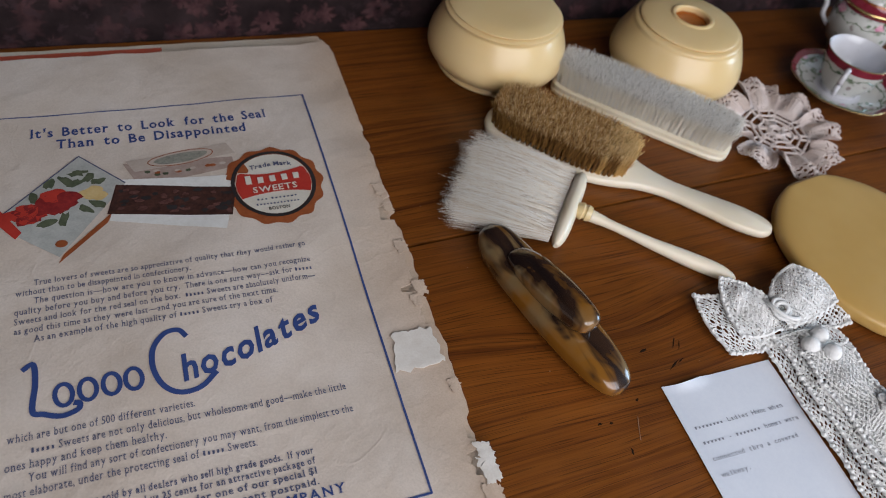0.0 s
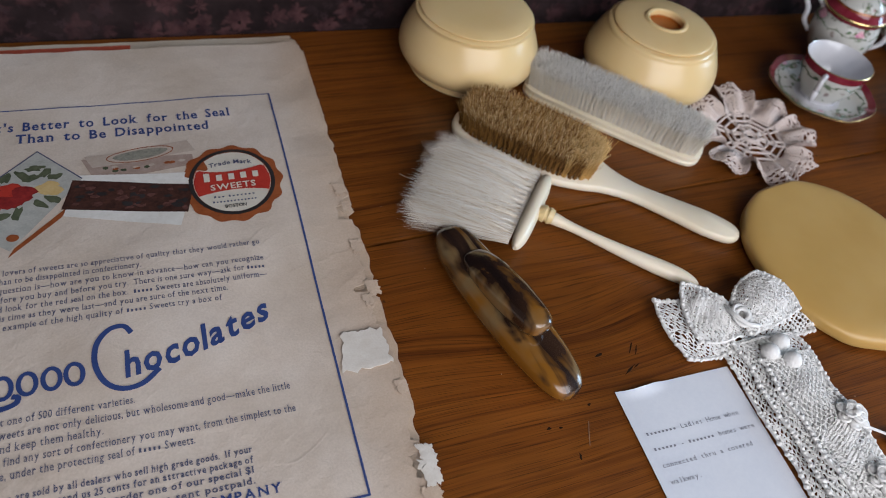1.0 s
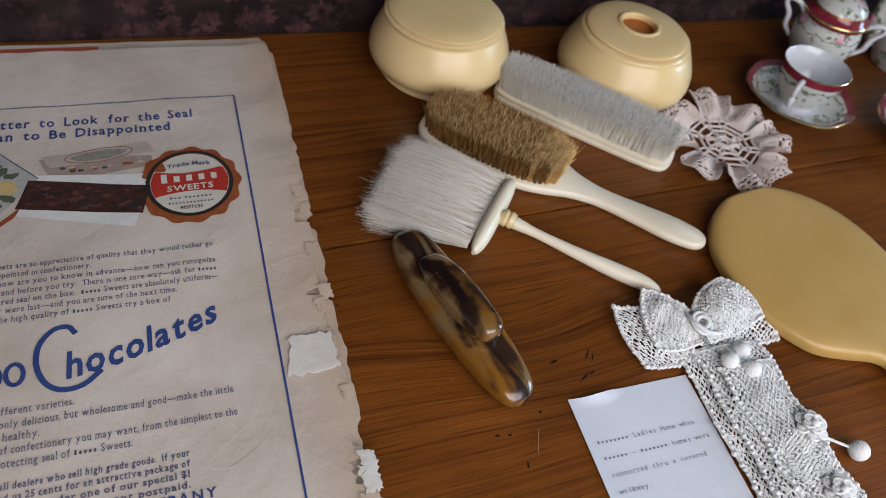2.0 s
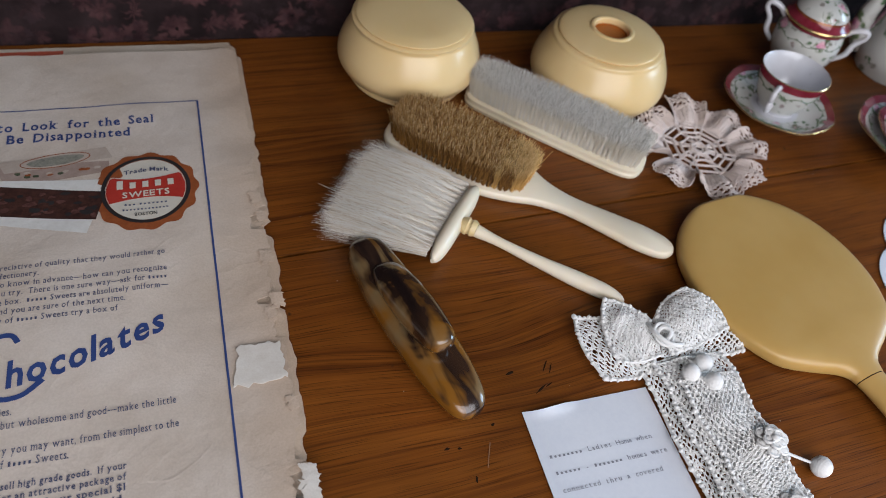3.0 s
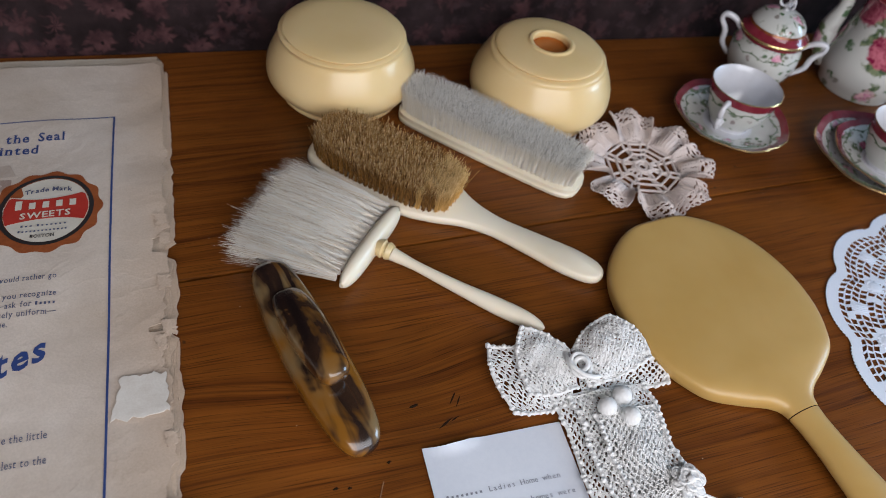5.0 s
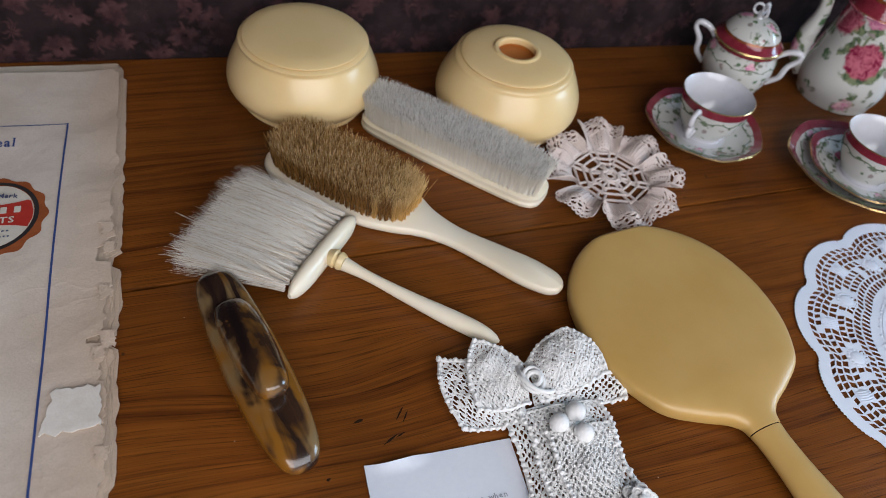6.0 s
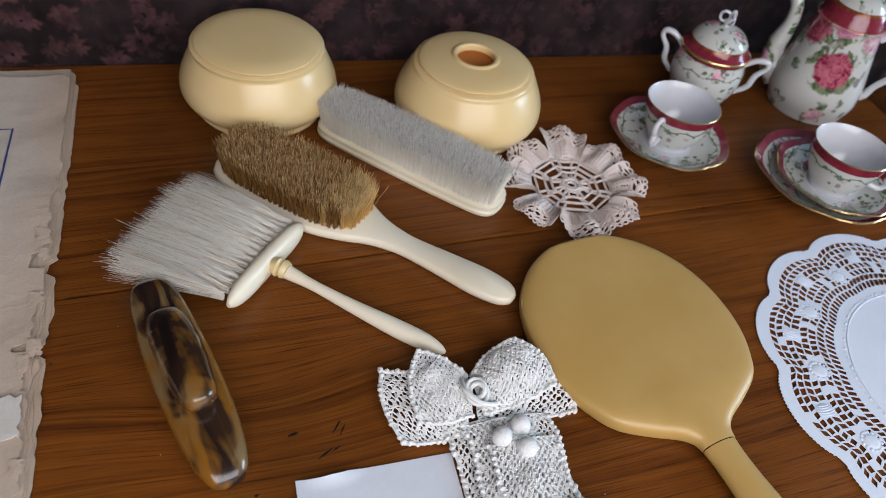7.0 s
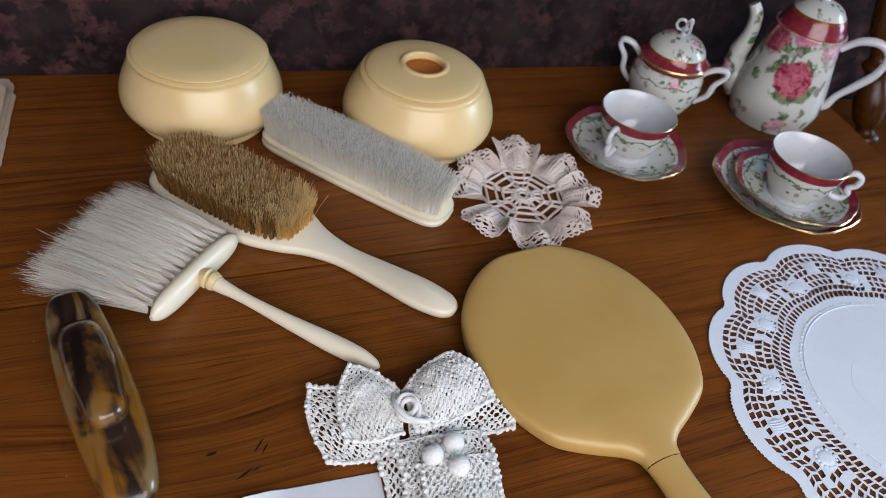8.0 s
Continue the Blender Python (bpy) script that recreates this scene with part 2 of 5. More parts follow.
M["ink_choc"] = plain("chocolate_print", (0.022, 0.009, 0.007), (0.085, 0.032, 0.022), 0.55, 260.0)
M["ink_yellow"] = plain("yellow_print", (0.52, 0.34, 0.12), (0.62, 0.46, 0.22), 0.6, 120.0)
M["ink_white"] = plain("white_print", (0.66, 0.63, 0.58), (0.76, 0.74, 0.70), 0.6, 200.0)
M["ink_beige"] = plain("beige_pink_print", (0.42, 0.33, 0.27), (0.52, 0.44, 0.37), 0.6, 70.0)
M["ink_pinkish"] = plain("dusty_pink_print", (0.30, 0.21, 0.17), (0.42, 0.32, 0.27), 0.6, 220.0, 900.0)
M["ink_silver"] = plain("silver_grey_print", (0.33, 0.33, 0.30), (0.47, 0.46, 0.42), 0.6, 160.0, 900.0)
M["card"] = plain("white_card", (0.63, 0.66, 0.73), (0.71, 0.735, 0.79), 0.6, 25.0, 500.0, 0.08)
M["box"] = celluloid("cream_celluloid", (0.74, 0.530, 0.250), (0.79, 0.590, 0.310), 0.30)
# deep amber paints in the light glowing through the translucent box
M["box_inside"] = celluloid("celluloid_inner_glow", (0.36, 0.100, 0.014), (0.46, 0.150, 0.024), 0.4, 0.0)
M["mirror_back"] = celluloid("honey_celluloid", (0.50, 0.305, 0.088), (0.57, 0.365, 0.125), 0.38, 0.12)
M["ivory"] = celluloid("ivory_celluloid", (0.76, 0.66, 0.49), (0.82, 0.74, 0.59), 0.34, 0.15)
M["ivory_ring"] = celluloid("yellowed_ivory", (0.66, 0.50, 0.25), (0.72, 0.58, 0.32), 0.34, 0.15)
M["ivory_pale"] = celluloid("pale_ivory", (0.71, 0.62, 0.44), (0.78, 0.70, 0.54), 0.34, 0.15)
# dark root tones put the shade between tufts into the colour, below bright tips
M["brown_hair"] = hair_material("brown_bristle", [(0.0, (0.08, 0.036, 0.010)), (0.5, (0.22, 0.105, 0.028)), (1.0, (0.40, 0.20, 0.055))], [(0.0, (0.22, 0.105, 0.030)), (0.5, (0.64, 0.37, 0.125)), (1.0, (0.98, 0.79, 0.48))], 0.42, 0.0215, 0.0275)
M["tan_hair"] = hair_material("tan_bristle", [(0.0, (0.40, 0.22, 0.065)), (1.0, (0.74, 0.46, 0.16))], [(0.0, (0.66, 0.43, 0.16)), (1.0, (0.97, 0.78, 0.44))], 0.42, 0.018, 0.0275)
M["grey_hair"] = hair_material("grey_white_bristle", [(0.0, (0.78, 0.72, 0.60)), (1.0, (0.92, 0.88, 0.79))], [(0.0, (0.30, 0.29, 0.26)), (0.30, (0.78, 0.75, 0.70)), (1.0, (0.97, 0.96, 0.94))], 0.40, 0.022, 0.029)
M["white_hair"] = hair_material("white_goat_hair", [(0.0, (0.44, 0.31, 0.19)), (0.12, (0.80, 0.69, 0.54)), (0.40, (0.94, 0.89, 0.80)), (1.0, (0.98, 0.97, 0.94))], None, 0.36)
M["buff_mass"] = plain("buff_hair_mass", (0.78, 0.70, 0.59), (0.90, 0.86, 0.78), 0.7, 300.0, 1500.0, 0.5)
M["white_mass"] = plain("white_bristle_mass", (0.72, 0.69, 0.63), (0.86, 0.84, 0.80), 0.7, 400.0, 1500.0, 0.5)
M["brown_mass"] = plain("brown_bristle_mass", (0.20, 0.115, 0.042), (0.36, 0.22, 0.09), 0.7, 400.0, 1500.0, 0.5)
M["tortoise"] = tortoise_material()
M["lace"] = plain("white_cotton_lace", (0.74, 0.73, 0.71), (0.82, 0.815, 0.80), 0.85, 200.0, 1800.0, 0.3)
M["crochet"] = plain("pinkish_ecru_cotton", (0.60, 0.50, 0.46), (0.72, 0.63, 0.59), 0.85, 150.0, 1500.0, 0.4)
M["doily"] = plain("white_embossed_paper", (0.70, 0.76, 0.87), (0.78, 0.83, 0.92), 0.7, 40.0, 700.0, 0.25)
M["porcelain"] = porcelain_material("flowered_porcelain", 62.0, 0.34)
M["porcelain_big"] = porcelain_material("rose_porcelain", 30.0, 0.46)
M["glaze"] = plain("white_glaze", (0.58, 0.58, 0.61), (0.63, 0.63, 0.66), 0.12, 20.0, 300.0, 0.0, Coat_Weight=0.3)
M["maroon"] = plain("maroon_lustre_glaze", (0.15, 0.012, 0.022), (0.27, 0.035, 0.055), 0.16, 90.0, 400.0, 0.02, Coat_Weight=0.4)
M["maroon_gold"] = plain("gilded_maroon_glaze", (0.12, 0.015, 0.012), (0.36, 0.13, 0.035), 0.2, 300.0, 700.0, 0.05, Metallic=0.3)
M["gold"] = plain("worn_gilding", (0.62, 0.40, 0.16), (0.75, 0.55, 0.28), 0.22, 200.0, 600.0, 0.05, Metallic=0.85)
M["garland"] = plain("green_garland_print", (0.06, 0.10, 0.055), (0.20, 0.25, 0.16), 0.2, 500.0, 900.0)
M["chip"] = plain("grey_worn_chip", (0.016, 0.009, 0.006), (0.040, 0.024, 0.015), 0.9, 300.0, 900.0, 0.3, Specular_IOR_Level=0.08)
M["scratch"] = plain("pale_scratch", (0.22, 0.11, 0.05), (0.32, 0.17, 0.08), 0.6, 300.0)
M["gap"] = plain("dark_joint", (0.012, 0.008, 0.006), (0.02, 0.014, 0.010), 0.8)


# ---- building helpers ----
def finish(me, mats, smooth=40.0):
    for m in mats if isinstance(mats, (list, tuple)) else [mats]:
        me.materials.append(M[m] if isinstance(m, str) else m)
    me.polygons.foreach_set("use_smooth", [smooth > 0] * len(me.polygons))
    if 0 < smooth < 180:
        me.set_sharp_from_angle(angle=radians(smooth))
    me.update()
    return me


def part(name, geo, mats, parent=None, label="", smooth=40.0, m=None, kind=""):
    """Links a bmesh, or (verts, faces), as one mesh object under its thing."""
    me = bpy.data.meshes.new(name)
    if isinstance(geo, tuple):
        me.from_pydata(geo[0], [], geo[1])
        if len(geo) > 2:
            me.polygons.foreach_set("material_index", geo[2])
    else:
        bmesh.ops.recalc_face_normals(geo, faces=geo.faces[:])
        geo.to_mesh(me)
        geo.free()
    ob = new(name, finish(me, mats, smooth))
    if parent is not None:
        ob.parent = parent
    if m is not None:
        ob.matrix_basis = m
    if label:
        ob["label"] = label
    if kind:
        ob["kind"] = kind
    return ob


def thing(name, m, label, category, group="", kind=""):
    ob = new(name)
    ob.empty_display_size = 0.02
    ob.matrix_basis = m
    return tagged(ob, label, category, group, kind)


def box_geo(x0, x1, y0, y1, z0, z1, bevel=0.0, segs=2):
    bm = bmesh.new()
    bmesh.ops.create_cube(bm, size=1.0)
    for v in bm.verts:
        v.co = ((x0 + x1) / 2 + v.co.x * (x1 - x0), (y0 + y1) / 2 + v.co.y * (y1 - y0), (z0 + z1) / 2 + v.co.z * (z1 - z0))
    if bevel:
        bmesh.ops.bevel(bm, geom=bm.edges[:], offset=bevel, segments=segs, affect="EDGES", profile=0.6)
    return bm


def curve_pts(pts, n):
    """Catmull-Rom through rows of numbers, n steps a span."""
    p = np.array(pts, float)
    q = np.vstack([2 * p[0] - p[1], p, 2 * p[-1] - p[-2]])
    out = []
    for i in range(len(p) - 1):
        a, b, c, d = q[i:i + 4]
        for k in range(n):
            t = k / n
            out.append(0.5 * (2 * b + (c - a) * t + (2 * a - 5 * b + 4 * c - d) * t * t + (3 * b - a - 3 * c + d) * t ** 3))
    out.append(p[-1])
    return np.array(out)


def lathe(profile, n=48, marks=None, scallop=None):
    """Turns (r, z) rows round z. marks: one material index a span. scallop: radius factor of angle and r."""
    bm = bmesh.new()
    rings = []
    for r, z in profile:
        if r < 1e-6:
            rings.append([bm.verts.new((0, 0, z))])
        else:
            ring = []
            for i in range(n):
                a = 2 * pi * i / n
                k = scallop(a, r) if scallop else 1.0
                ring.append(bm.verts.new((r * k * cos(a), r * k * sin(a), z)))
            rings.append(ring)
    for j in range(len(rings) - 1):
        a, b = rings[j], rings[j + 1]
        for i in range(n):
            k = (i + 1) % n
            if len(a) == 1 and len(b) == 1:
                continue
            if len(a) == 1:
                f = bm.faces.new((a[0], b[k], b[i]))
            elif len(b) == 1:
                f = bm.faces.new((a[i], a[k], b[0]))
            else:
                f = bm.faces.new((a[i], a[k], b[k], b[i]))
            if marks:
                f.material_index = marks[j]
    return bm


def loft(sections):
    """Joins closed rings of equal count, capped."""
    bm = bmesh.new()
    rings = [[bm.verts.new(p) for p in s] for s in sections]
    n = len(rings[0])
    for a, b in zip(rings, rings[1:]):
        for i in range(n):
            bm.faces.new((a[i], a[(i + 1) % n], b[(i + 1) % n], b[i]))
    bm.faces.new(rings[0][::-1])
    bm.faces.new(rings[-1])
    return bm


def tube(pts, radii, n=10, flat=1.0):
    """A round tube along a path; radii one number or one a point."""
    pts = [Vector(p) for p in pts]
    radii = [radii] * len(pts) if isinstance(radii, (int, float)) else radii
    secs, up = [], Vector((0.13, 0.21, 0.97))
    for i, p in enumerate(pts):
        d = (pts[min(i + 1, len(pts) - 1)] - pts[max(i - 1, 0)]).normalized()
        s = d.cross(up).normalized()
        u = s.cross(d)
        secs.append([p + (s * cos(2 * pi * k / n) + u * sin(2 * pi * k / n) * flat) * radii[i] for k in range(n)])
    return loft(secs)


def join(*bms):
    out = bmesh.new()
    for b in bms:
        tmp = bpy.data.meshes.new("tmp")
        b.to_mesh(tmp)
        out.from_mesh(tmp)
        bpy.data.meshes.remove(tmp)
        b.free()
    return out


def ball(c, r, sub=2, squash=1.0):
    bm = bmesh.new()
    bmesh.ops.create_icosphere(bm, subdivisions=sub, radius=r)
    for v in bm.verts:
        v.co = Vector(c) + Vector((v.co.x, v.co.y, v.co.z * squash))
    return bm


def fibres(paths, radius, sides=3, taper=0.35):
    """Many thin hairs: paths of shape (count, steps, 3), as verts and faces."""
    paths = np.asarray(paths, float)
    c, s, _ = paths.shape
    d = np.gradient(paths, axis=1)
    d /= np.linalg.norm(d, axis=2, keepdims=True) + 1e-12
    ref = np.where(np.abs(d[..., 2:3]) > 0.8, np.array([1.0, 0, 0]), np.array([0, 0, 1.0]))
    a = np.cross(d, ref)
    a /= np.linalg.norm(a, axis=2, keepdims=True) + 1e-12
    b = np.cross(d, a)
    r = np.linspace(1.0, taper, s)[None, :, None] * radius
    ring = [paths + r * (a * cos(2 * pi * k / sides) + b * sin(2 * pi * k / sides)) for k in range(sides)]
    verts = np.stack(ring, axis=2).reshape(-1, 3)
    faces = []
    for i in range(c):
        o = i * s * sides
        for j in range(s - 1):
            for k in range(sides):
                k2 = (k + 1) % sides
                faces.append((o + j * sides + k, o + j * sides + k2, o + (j + 1) * sides + k2, o + (j + 1) * sides + k))
        faces.append(tuple(o + (s - 1) * sides + k for k in range(sides)))
    return verts.tolist(), faces


def net(fn, nu, nv, wire, jitter=0.25, keep=None, seed=1):
    """A knitted net of six-sided meshes over a patch fn(u, v) in 0..1: thin threads, each its own prism."""
    rng = random.Random(seed)
    pts, edges, index = [], set(), {}

    def vert(i, j):
        if (i, j) not in index:
            u = (i + (0.5 if j % 2 else 0.0) + rng.uniform(-jitter, jitter)) / nu
            v = (j + rng.uniform(-jitter, jitter)) / nv
            index[(i, j)] = len(pts)
            pts.append(fn(min(max(u, 0), 1), min(max(v, 0), 1)))
        return index[(i, j)]

    for j in range(nv + 1):
        for i in range(nu + 1):
            hole = (i - j // 2 + (1 if j % 2 else 0)) % 3 == 0
            if hole and rng.random() < 0.85 and 0 < i < nu and 0 < j < nv:
                continue
            for (di, dj) in ((1, 0), (0, 1), (1 if j % 2 else -1, 1)):
                a, b = i + di, j + dj
                if 0 <= a <= nu and 0 <= b <= nv:
                    h2 = (a - b // 2 + (1 if b % 2 else 0)) % 3 == 0
                    if h2 and rng.random() < 0.75 and 0 < a < nu and 0 < b < nv:
                        continue
                    if keep and not keep((i + di / 2) / nu, (j + dj / 2) / nv):
                        continue
                    edges.add((vert(i, j), vert(a, b)))
    p = np.array(pts, float)
    e = np.array(sorted(edges))
    return fibres(np.stack([p[e[:, 0]], p[e[:, 1]]], axis=1), wire, 4, 1.0)


def sheet(fn, nu, nv, thick=0.0):
    """A grid over fn(u, v), given a thickness downwards if asked."""
    bm = bmesh.new()
    g = [[bm.verts.new(fn(i / nu, j / nv)) for i in range(nu + 1)] for j in range(nv + 1)]
    for j in range(nv):
        for i in range(nu):
            bm.faces.new((g[j][i], g[j][i + 1], g[j + 1][i + 1], g[j + 1][i]))
    if thick:
        h = [[bm.verts.new(v.co - Vector((0, 0, thick))) for v in row] for row in g]
        for j in range(nv):
            for i in range(nu):
                bm.faces.new((h[j][i], h[j + 1][i], h[j + 1][i + 1], h[j][i + 1]))
        rim = [(0, i) for i in range(nu)] + [(j, nu) for j in range(nv)] + [(nv, i) for i in range(nu, 0, -1)] + [(j, 0) for j in range(nv, 0, -1)]
        for (a, b), (c, d) in zip(rim, rim[1:] + rim[:1]):
            bm.faces.new((g[a][b], h[a][b], h[c][d], g[c][d]))
    return bm


# ---- the setting ----
WALL_Y, TABLE_R, FLOOR_Z = 0.488, 0.826, -0.76

floor = tagged(part("floor", box_geo(-1.6, 3.2, -0.80, 0.6, FLOOR_Z - 0.05, FLOOR_Z), "floorboard"), "worn brown wooden floor", "floor", kind="structure")
wall_back = tagged(part("wall_back", box_geo(-1.6, 3.2, WALL_Y, WALL_Y + 0.11, FLOOR_Z, 1.75), "wallpaper"), "dark mauve wallpaper with faded pink flowers", "wall", kind="structure")
wall_left = tagged(part("wall_left", box_geo(-1.71, -1.6, -0.82, 0.6, FLOOR_Z, 1.75), "plaster"), "plain dull plaster wall", "wall", kind="structure")
ceiling = tagged(part("ceiling", box_geo(-1.7, 3.35, -0.82, 0.6, 1.75, 1.85), "plaster"), "plain plaster ceiling", "ceiling", kind="structure")


def wall_with_window(name, along, at, thick, lo, hi, w0, w1, z0, z1):
    """A wall along x or y with one opening."""
    bms = []
    for a0, a1, b0, b1 in ((lo, w0, FLOOR_Z, 1.75), (w1, hi, FLOOR_Z, 1.75), (w0, w1, FLOOR_Z, z0), (w0, w1, z1, 1.75)):
        if along == "y":
            bms.append(box_geo(at, at + thick, a0, a1, b0, b1))
        else:
            bms.append(box_geo(a0, a1, at - thick, at, b0, b1))
    return tagged(part(name, join(*bms), "plaster"), "plain plaster wall with a window opening", "wall", kind="structure")


wall_with_window("wall_right", "y", 3.2, 0.14, -0.82, 0.6, -0.6, 0.3, 0.05, 1.55)
# unseen rear wall, its opening added to house the fill lamp
wall_with_window("wall_rear", "x", -0.68, 0.14, -1.6, 3.2, -0.3, 1.06, 0.10, 1.06)


def window(name, along, at, w0, w1, z0, z1):
    win = thing(name, pose(0, 0, 0), "unseen white painted sash window letting in daylight", "window", kind="structure")

    def bar(a0, a1, b0, b1, nm):
        geo = box_geo(at, at + 0.05, a0, a1, b0, b1, 0.004) if along == "y" else box_geo(a0, a1, at - 0.05, at, b0, b1, 0.004)
        part(nm, geo, "white_paint", win)

    for a0, a1 in ((w0, w0 + 0.05), (w1 - 0.05, w1), ((w0 + w1) / 2 - 0.015, (w0 + w1) / 2 + 0.015)):
        bar(a0, a1, z0, z1, "window_frame")
    for b0, b1 in ((z0, z0 + 0.05), (z1 - 0.05, z1), ((z0 + z1) / 2 - 0.02, (z0 + z1) / 2 + 0.02)):
        bar(w0 + 0.052, (w0 + w1) / 2 - 0.017, b0, b1, "window_rail")
        bar((w0 + w1) / 2 + 0.017, w1 - 0.052, b0, b1, "window_rail")


window("window_1", "y", 3.26, -0.6, 0.3, 0.05, 1.55)
# this second window is added only to go with the rear fill lamp
window("rear_fill_window", "x", -0.74, -0.3, 1.06, 0.10, 1.06)

# ---- the dresser and its top of three planks ----
dresser = thing("dresser", pose(0, 0, 0), "brown stained wooden dresser top with worn scratches", "dresser")


def plank(y0, y1, s0, s1):
    """A board between two joints that run slightly askew."""
    xs = (-0.45, TABLE_R)
    bm = bmesh.new()
    low = [(x, y0 + s0 * (x - 0.21) + 0.0008) for x in xs]
    top = [(x, y1 + s1 * (x - 0.21) - 0.0008) for x in xs]
    ring = [low[0], low[1], top[1], top[0]]
    lo = [bm.verts.new((x, y, -0.024)) for x, y in ring]
    up = [bm.verts.new((x, y, 0.0)) for x, y in ring]
    bm.faces.new(lo[::-1])
    bm.faces.new(up)
    for i in range(4):
        bm.faces.new((lo[i], lo[(i + 1) % 4], up[(i + 1) % 4], up[i]))
    bmesh.ops.bevel(bm, geom=[e for e in bm.edges if e.verts[0].co.z > -0.001 and e.verts[1].co.z > -0.001], offset=0.0004, segments=2, affect="EDGES")
    return bm


part("plank", plank(-0.10, 0.058, 0, 0.0), "wood", dresser)
part("plank", plank(0.058, 0.274, 0.0, 0.066), "wood", dresser)
part("plank", plank(0.274, 0.487, 0.066, 0.0), "wood", dresser)
part("body", box_geo(-0.43, 0.81, -0.08, 0.48, FLOOR_Z, -0.026, 0.004), "wood_dark", dresser)
for cx, cy, sx, sy, a in ((0.309, 0.1766, 0.0036, 0.0017, 10), (0.3295, 0.1775, 0.0062, 0.0009, 52), (0.3320, 0.1755, 0.0045, 0.0007, 58), (0.3225, 0.1645, 0.0060, 0.0011, 30), (0.3275, 0.1660, 0.0040, 0.0007, 25),
                          (0.2905, 0.1501, 0.0020, 0.0013, 20), (0.2641, 0.1421, 0.0020, 0.0013, 0), (0.2704, 0.1412, 0.0014, 0.0012, 0), (0.274, 0.1245, 0.0030, 0.0011, 80)):
    bm = bmesh.new()
    rr = random.Random(int(cx * 9000))
    sx, sy = sx * 0.8, sy * 0.6
    ring = [bm.verts.new((sx * cos(i / 11 * 2 * pi) * rr.uniform(0.55, 1.1), sy * sin(i / 11 * 2 * pi) * rr.uniform(0.5, 1.15), 0.00012)) for i in range(11)]
    mid = bm.verts.new((0, 0, 0.0002))
    for i in range(11):
        bm.faces.new((ring[i], ring[(i + 1) % 11], mid))
    part("chip", bm, "chip", dresser, m=pose(cx, cy, 0, 0, 0, a))
part("scratch", tube([(0.2861, 0.1412, 0.0), (0.2838, 0.136, 0.0001), (0.2812, 0.1291, 0.0)], 0.00025, 5), "scratch", dresser)

# lower side surface with a turned spindle, beyond the end of the top
side_table = thing("side_table", pose(0, 0, 0), "lower orange-brown wooden side surface beside the dresser", "table")
part("tabletop", box_geo(TABLE_R + 0.012, 1.35, 0.02, 0.47, -0.055, -0.030, 0.003), "wood_side", side_table)
for lx in (0.87, 1.31):
    for ly in (0.06, 0.43):
        part("leg", box_geo(lx - 0.02, lx + 0.02, ly - 0.02, ly + 0.02, FLOOR_Z, -0.055, 0.003), "wood_side", side_table)
prof = curve_pts([(0.0, 0.0), (0.010, 0.0), (0.012, 0.006), (0.007, 0.013), (0.012, 0.022), (0.014, 0.040), (0.009, 0.060), (0.013, 0.070), (0.008, 0.078), (0.012, 0.100), (0.010, 0.135), (0.0, 0.150)], 5)
prof[:, 0] = np.maximum(prof[:, 0], 0)
prof[0, 0] = prof[-1, 0] = 0
spindle = tagged(part("turned_spindle", lathe(prof.tolist(), 24), "wood_dark", m=Matrix.Translation((0.871, 0.404, -0.030)) @ Vector((-0.0084, 0.0112, 0.042)).to_track_quat("Z", "Y").to_matrix().to_4x4()), "dark turned wooden spindle standing on the side surface", "spindle")


# ---- glyphs of the built-in font ----
def glyphs(chars, weight, serif=0.0):
    made, cache = {}, {}
    for ch in chars:
        cu = bpy.data.curves.new("glyph", "FONT")
        cu.body, cu.size, cu.resolution_u, cu.offset = ch, 1.0, 2, weight
        made[ch] = new("glyph", cu)
    dg = bpy.context.evaluated_depsgraph_get()
    for ch, ob in made.items():
        me = bpy.data.meshes.new_from_object(ob.evaluated_get(dg))
        v = [tuple(p.co) for p in me.vertices]
        f = [tuple(p.vertices) for p in me.polygons]
        seen = collections.Counter(tuple(sorted(e)) for q in f for e in zip(q, q[1:] + q[:1]))
        # a short slab serif on both sides of every stem end
        for (a, b), times in list(seen.items()):
            (xa, ya, _), (xb, yb, _) = sorted((v[a], v[b]))
            if serif and times == 1 and abs(ya - yb) < 0.004 and 0.05 < xb - xa < 0.20 and (abs(ya) < 0.03 or ya > 0.38):
                y0, y1 = (ya, ya + 0.035) if ya < 0.1 else (ya - 0.035, ya)
                for x0, x1 in ((xa - serif, xa), (xb, xb + serif * 0.8)):
                    o = len(v)
                    v += [(x0, y0, 0), (x1, y0, 0), (x1, y1, 0), (x0, y1, 0)]
                    f.append((o, o + 1, o + 2, o + 3))
        cache[ch] = (np.array(v), f)
        cu = ob.data
        bpy.data.objects.remove(ob)
        bpy.data.meshes.remove(me)
        bpy.data.curves.remove(cu)
    return cache


BODY = "True lovers of sweets are so appreciative of quality that they would rather go without than to be disappointed in confectionery. The question is how are you to know in advance can recognize before buy and try. There one sure way ask for look the red seal on box. absolutely uniform as good this time last next As an example high which but 500 different varieties. not only delicious, wholesome make little ones happy keep them healthy. You will find any sort may want, from simplest most elaborate, under protecting sold by all dealers who sell grade goods. If your send us 25 cents attractive package or better still, order our special $1 Either sent postpaid. COMPANY It's Better Look Seal Than Be Disappointed Trade Mark BOSTON Ladies Home when homes connected thru covered walkway. - SWEETS"
CHARS = sorted(set(BODY.replace(" ", "")) | set("\u2014#"))
THIN, BOLD, PLAIN = glyphs(CHARS, 0.004, 0.06), glyphs(CHARS, 0.020, 0.06), glyphs(CHARS, 0.020)


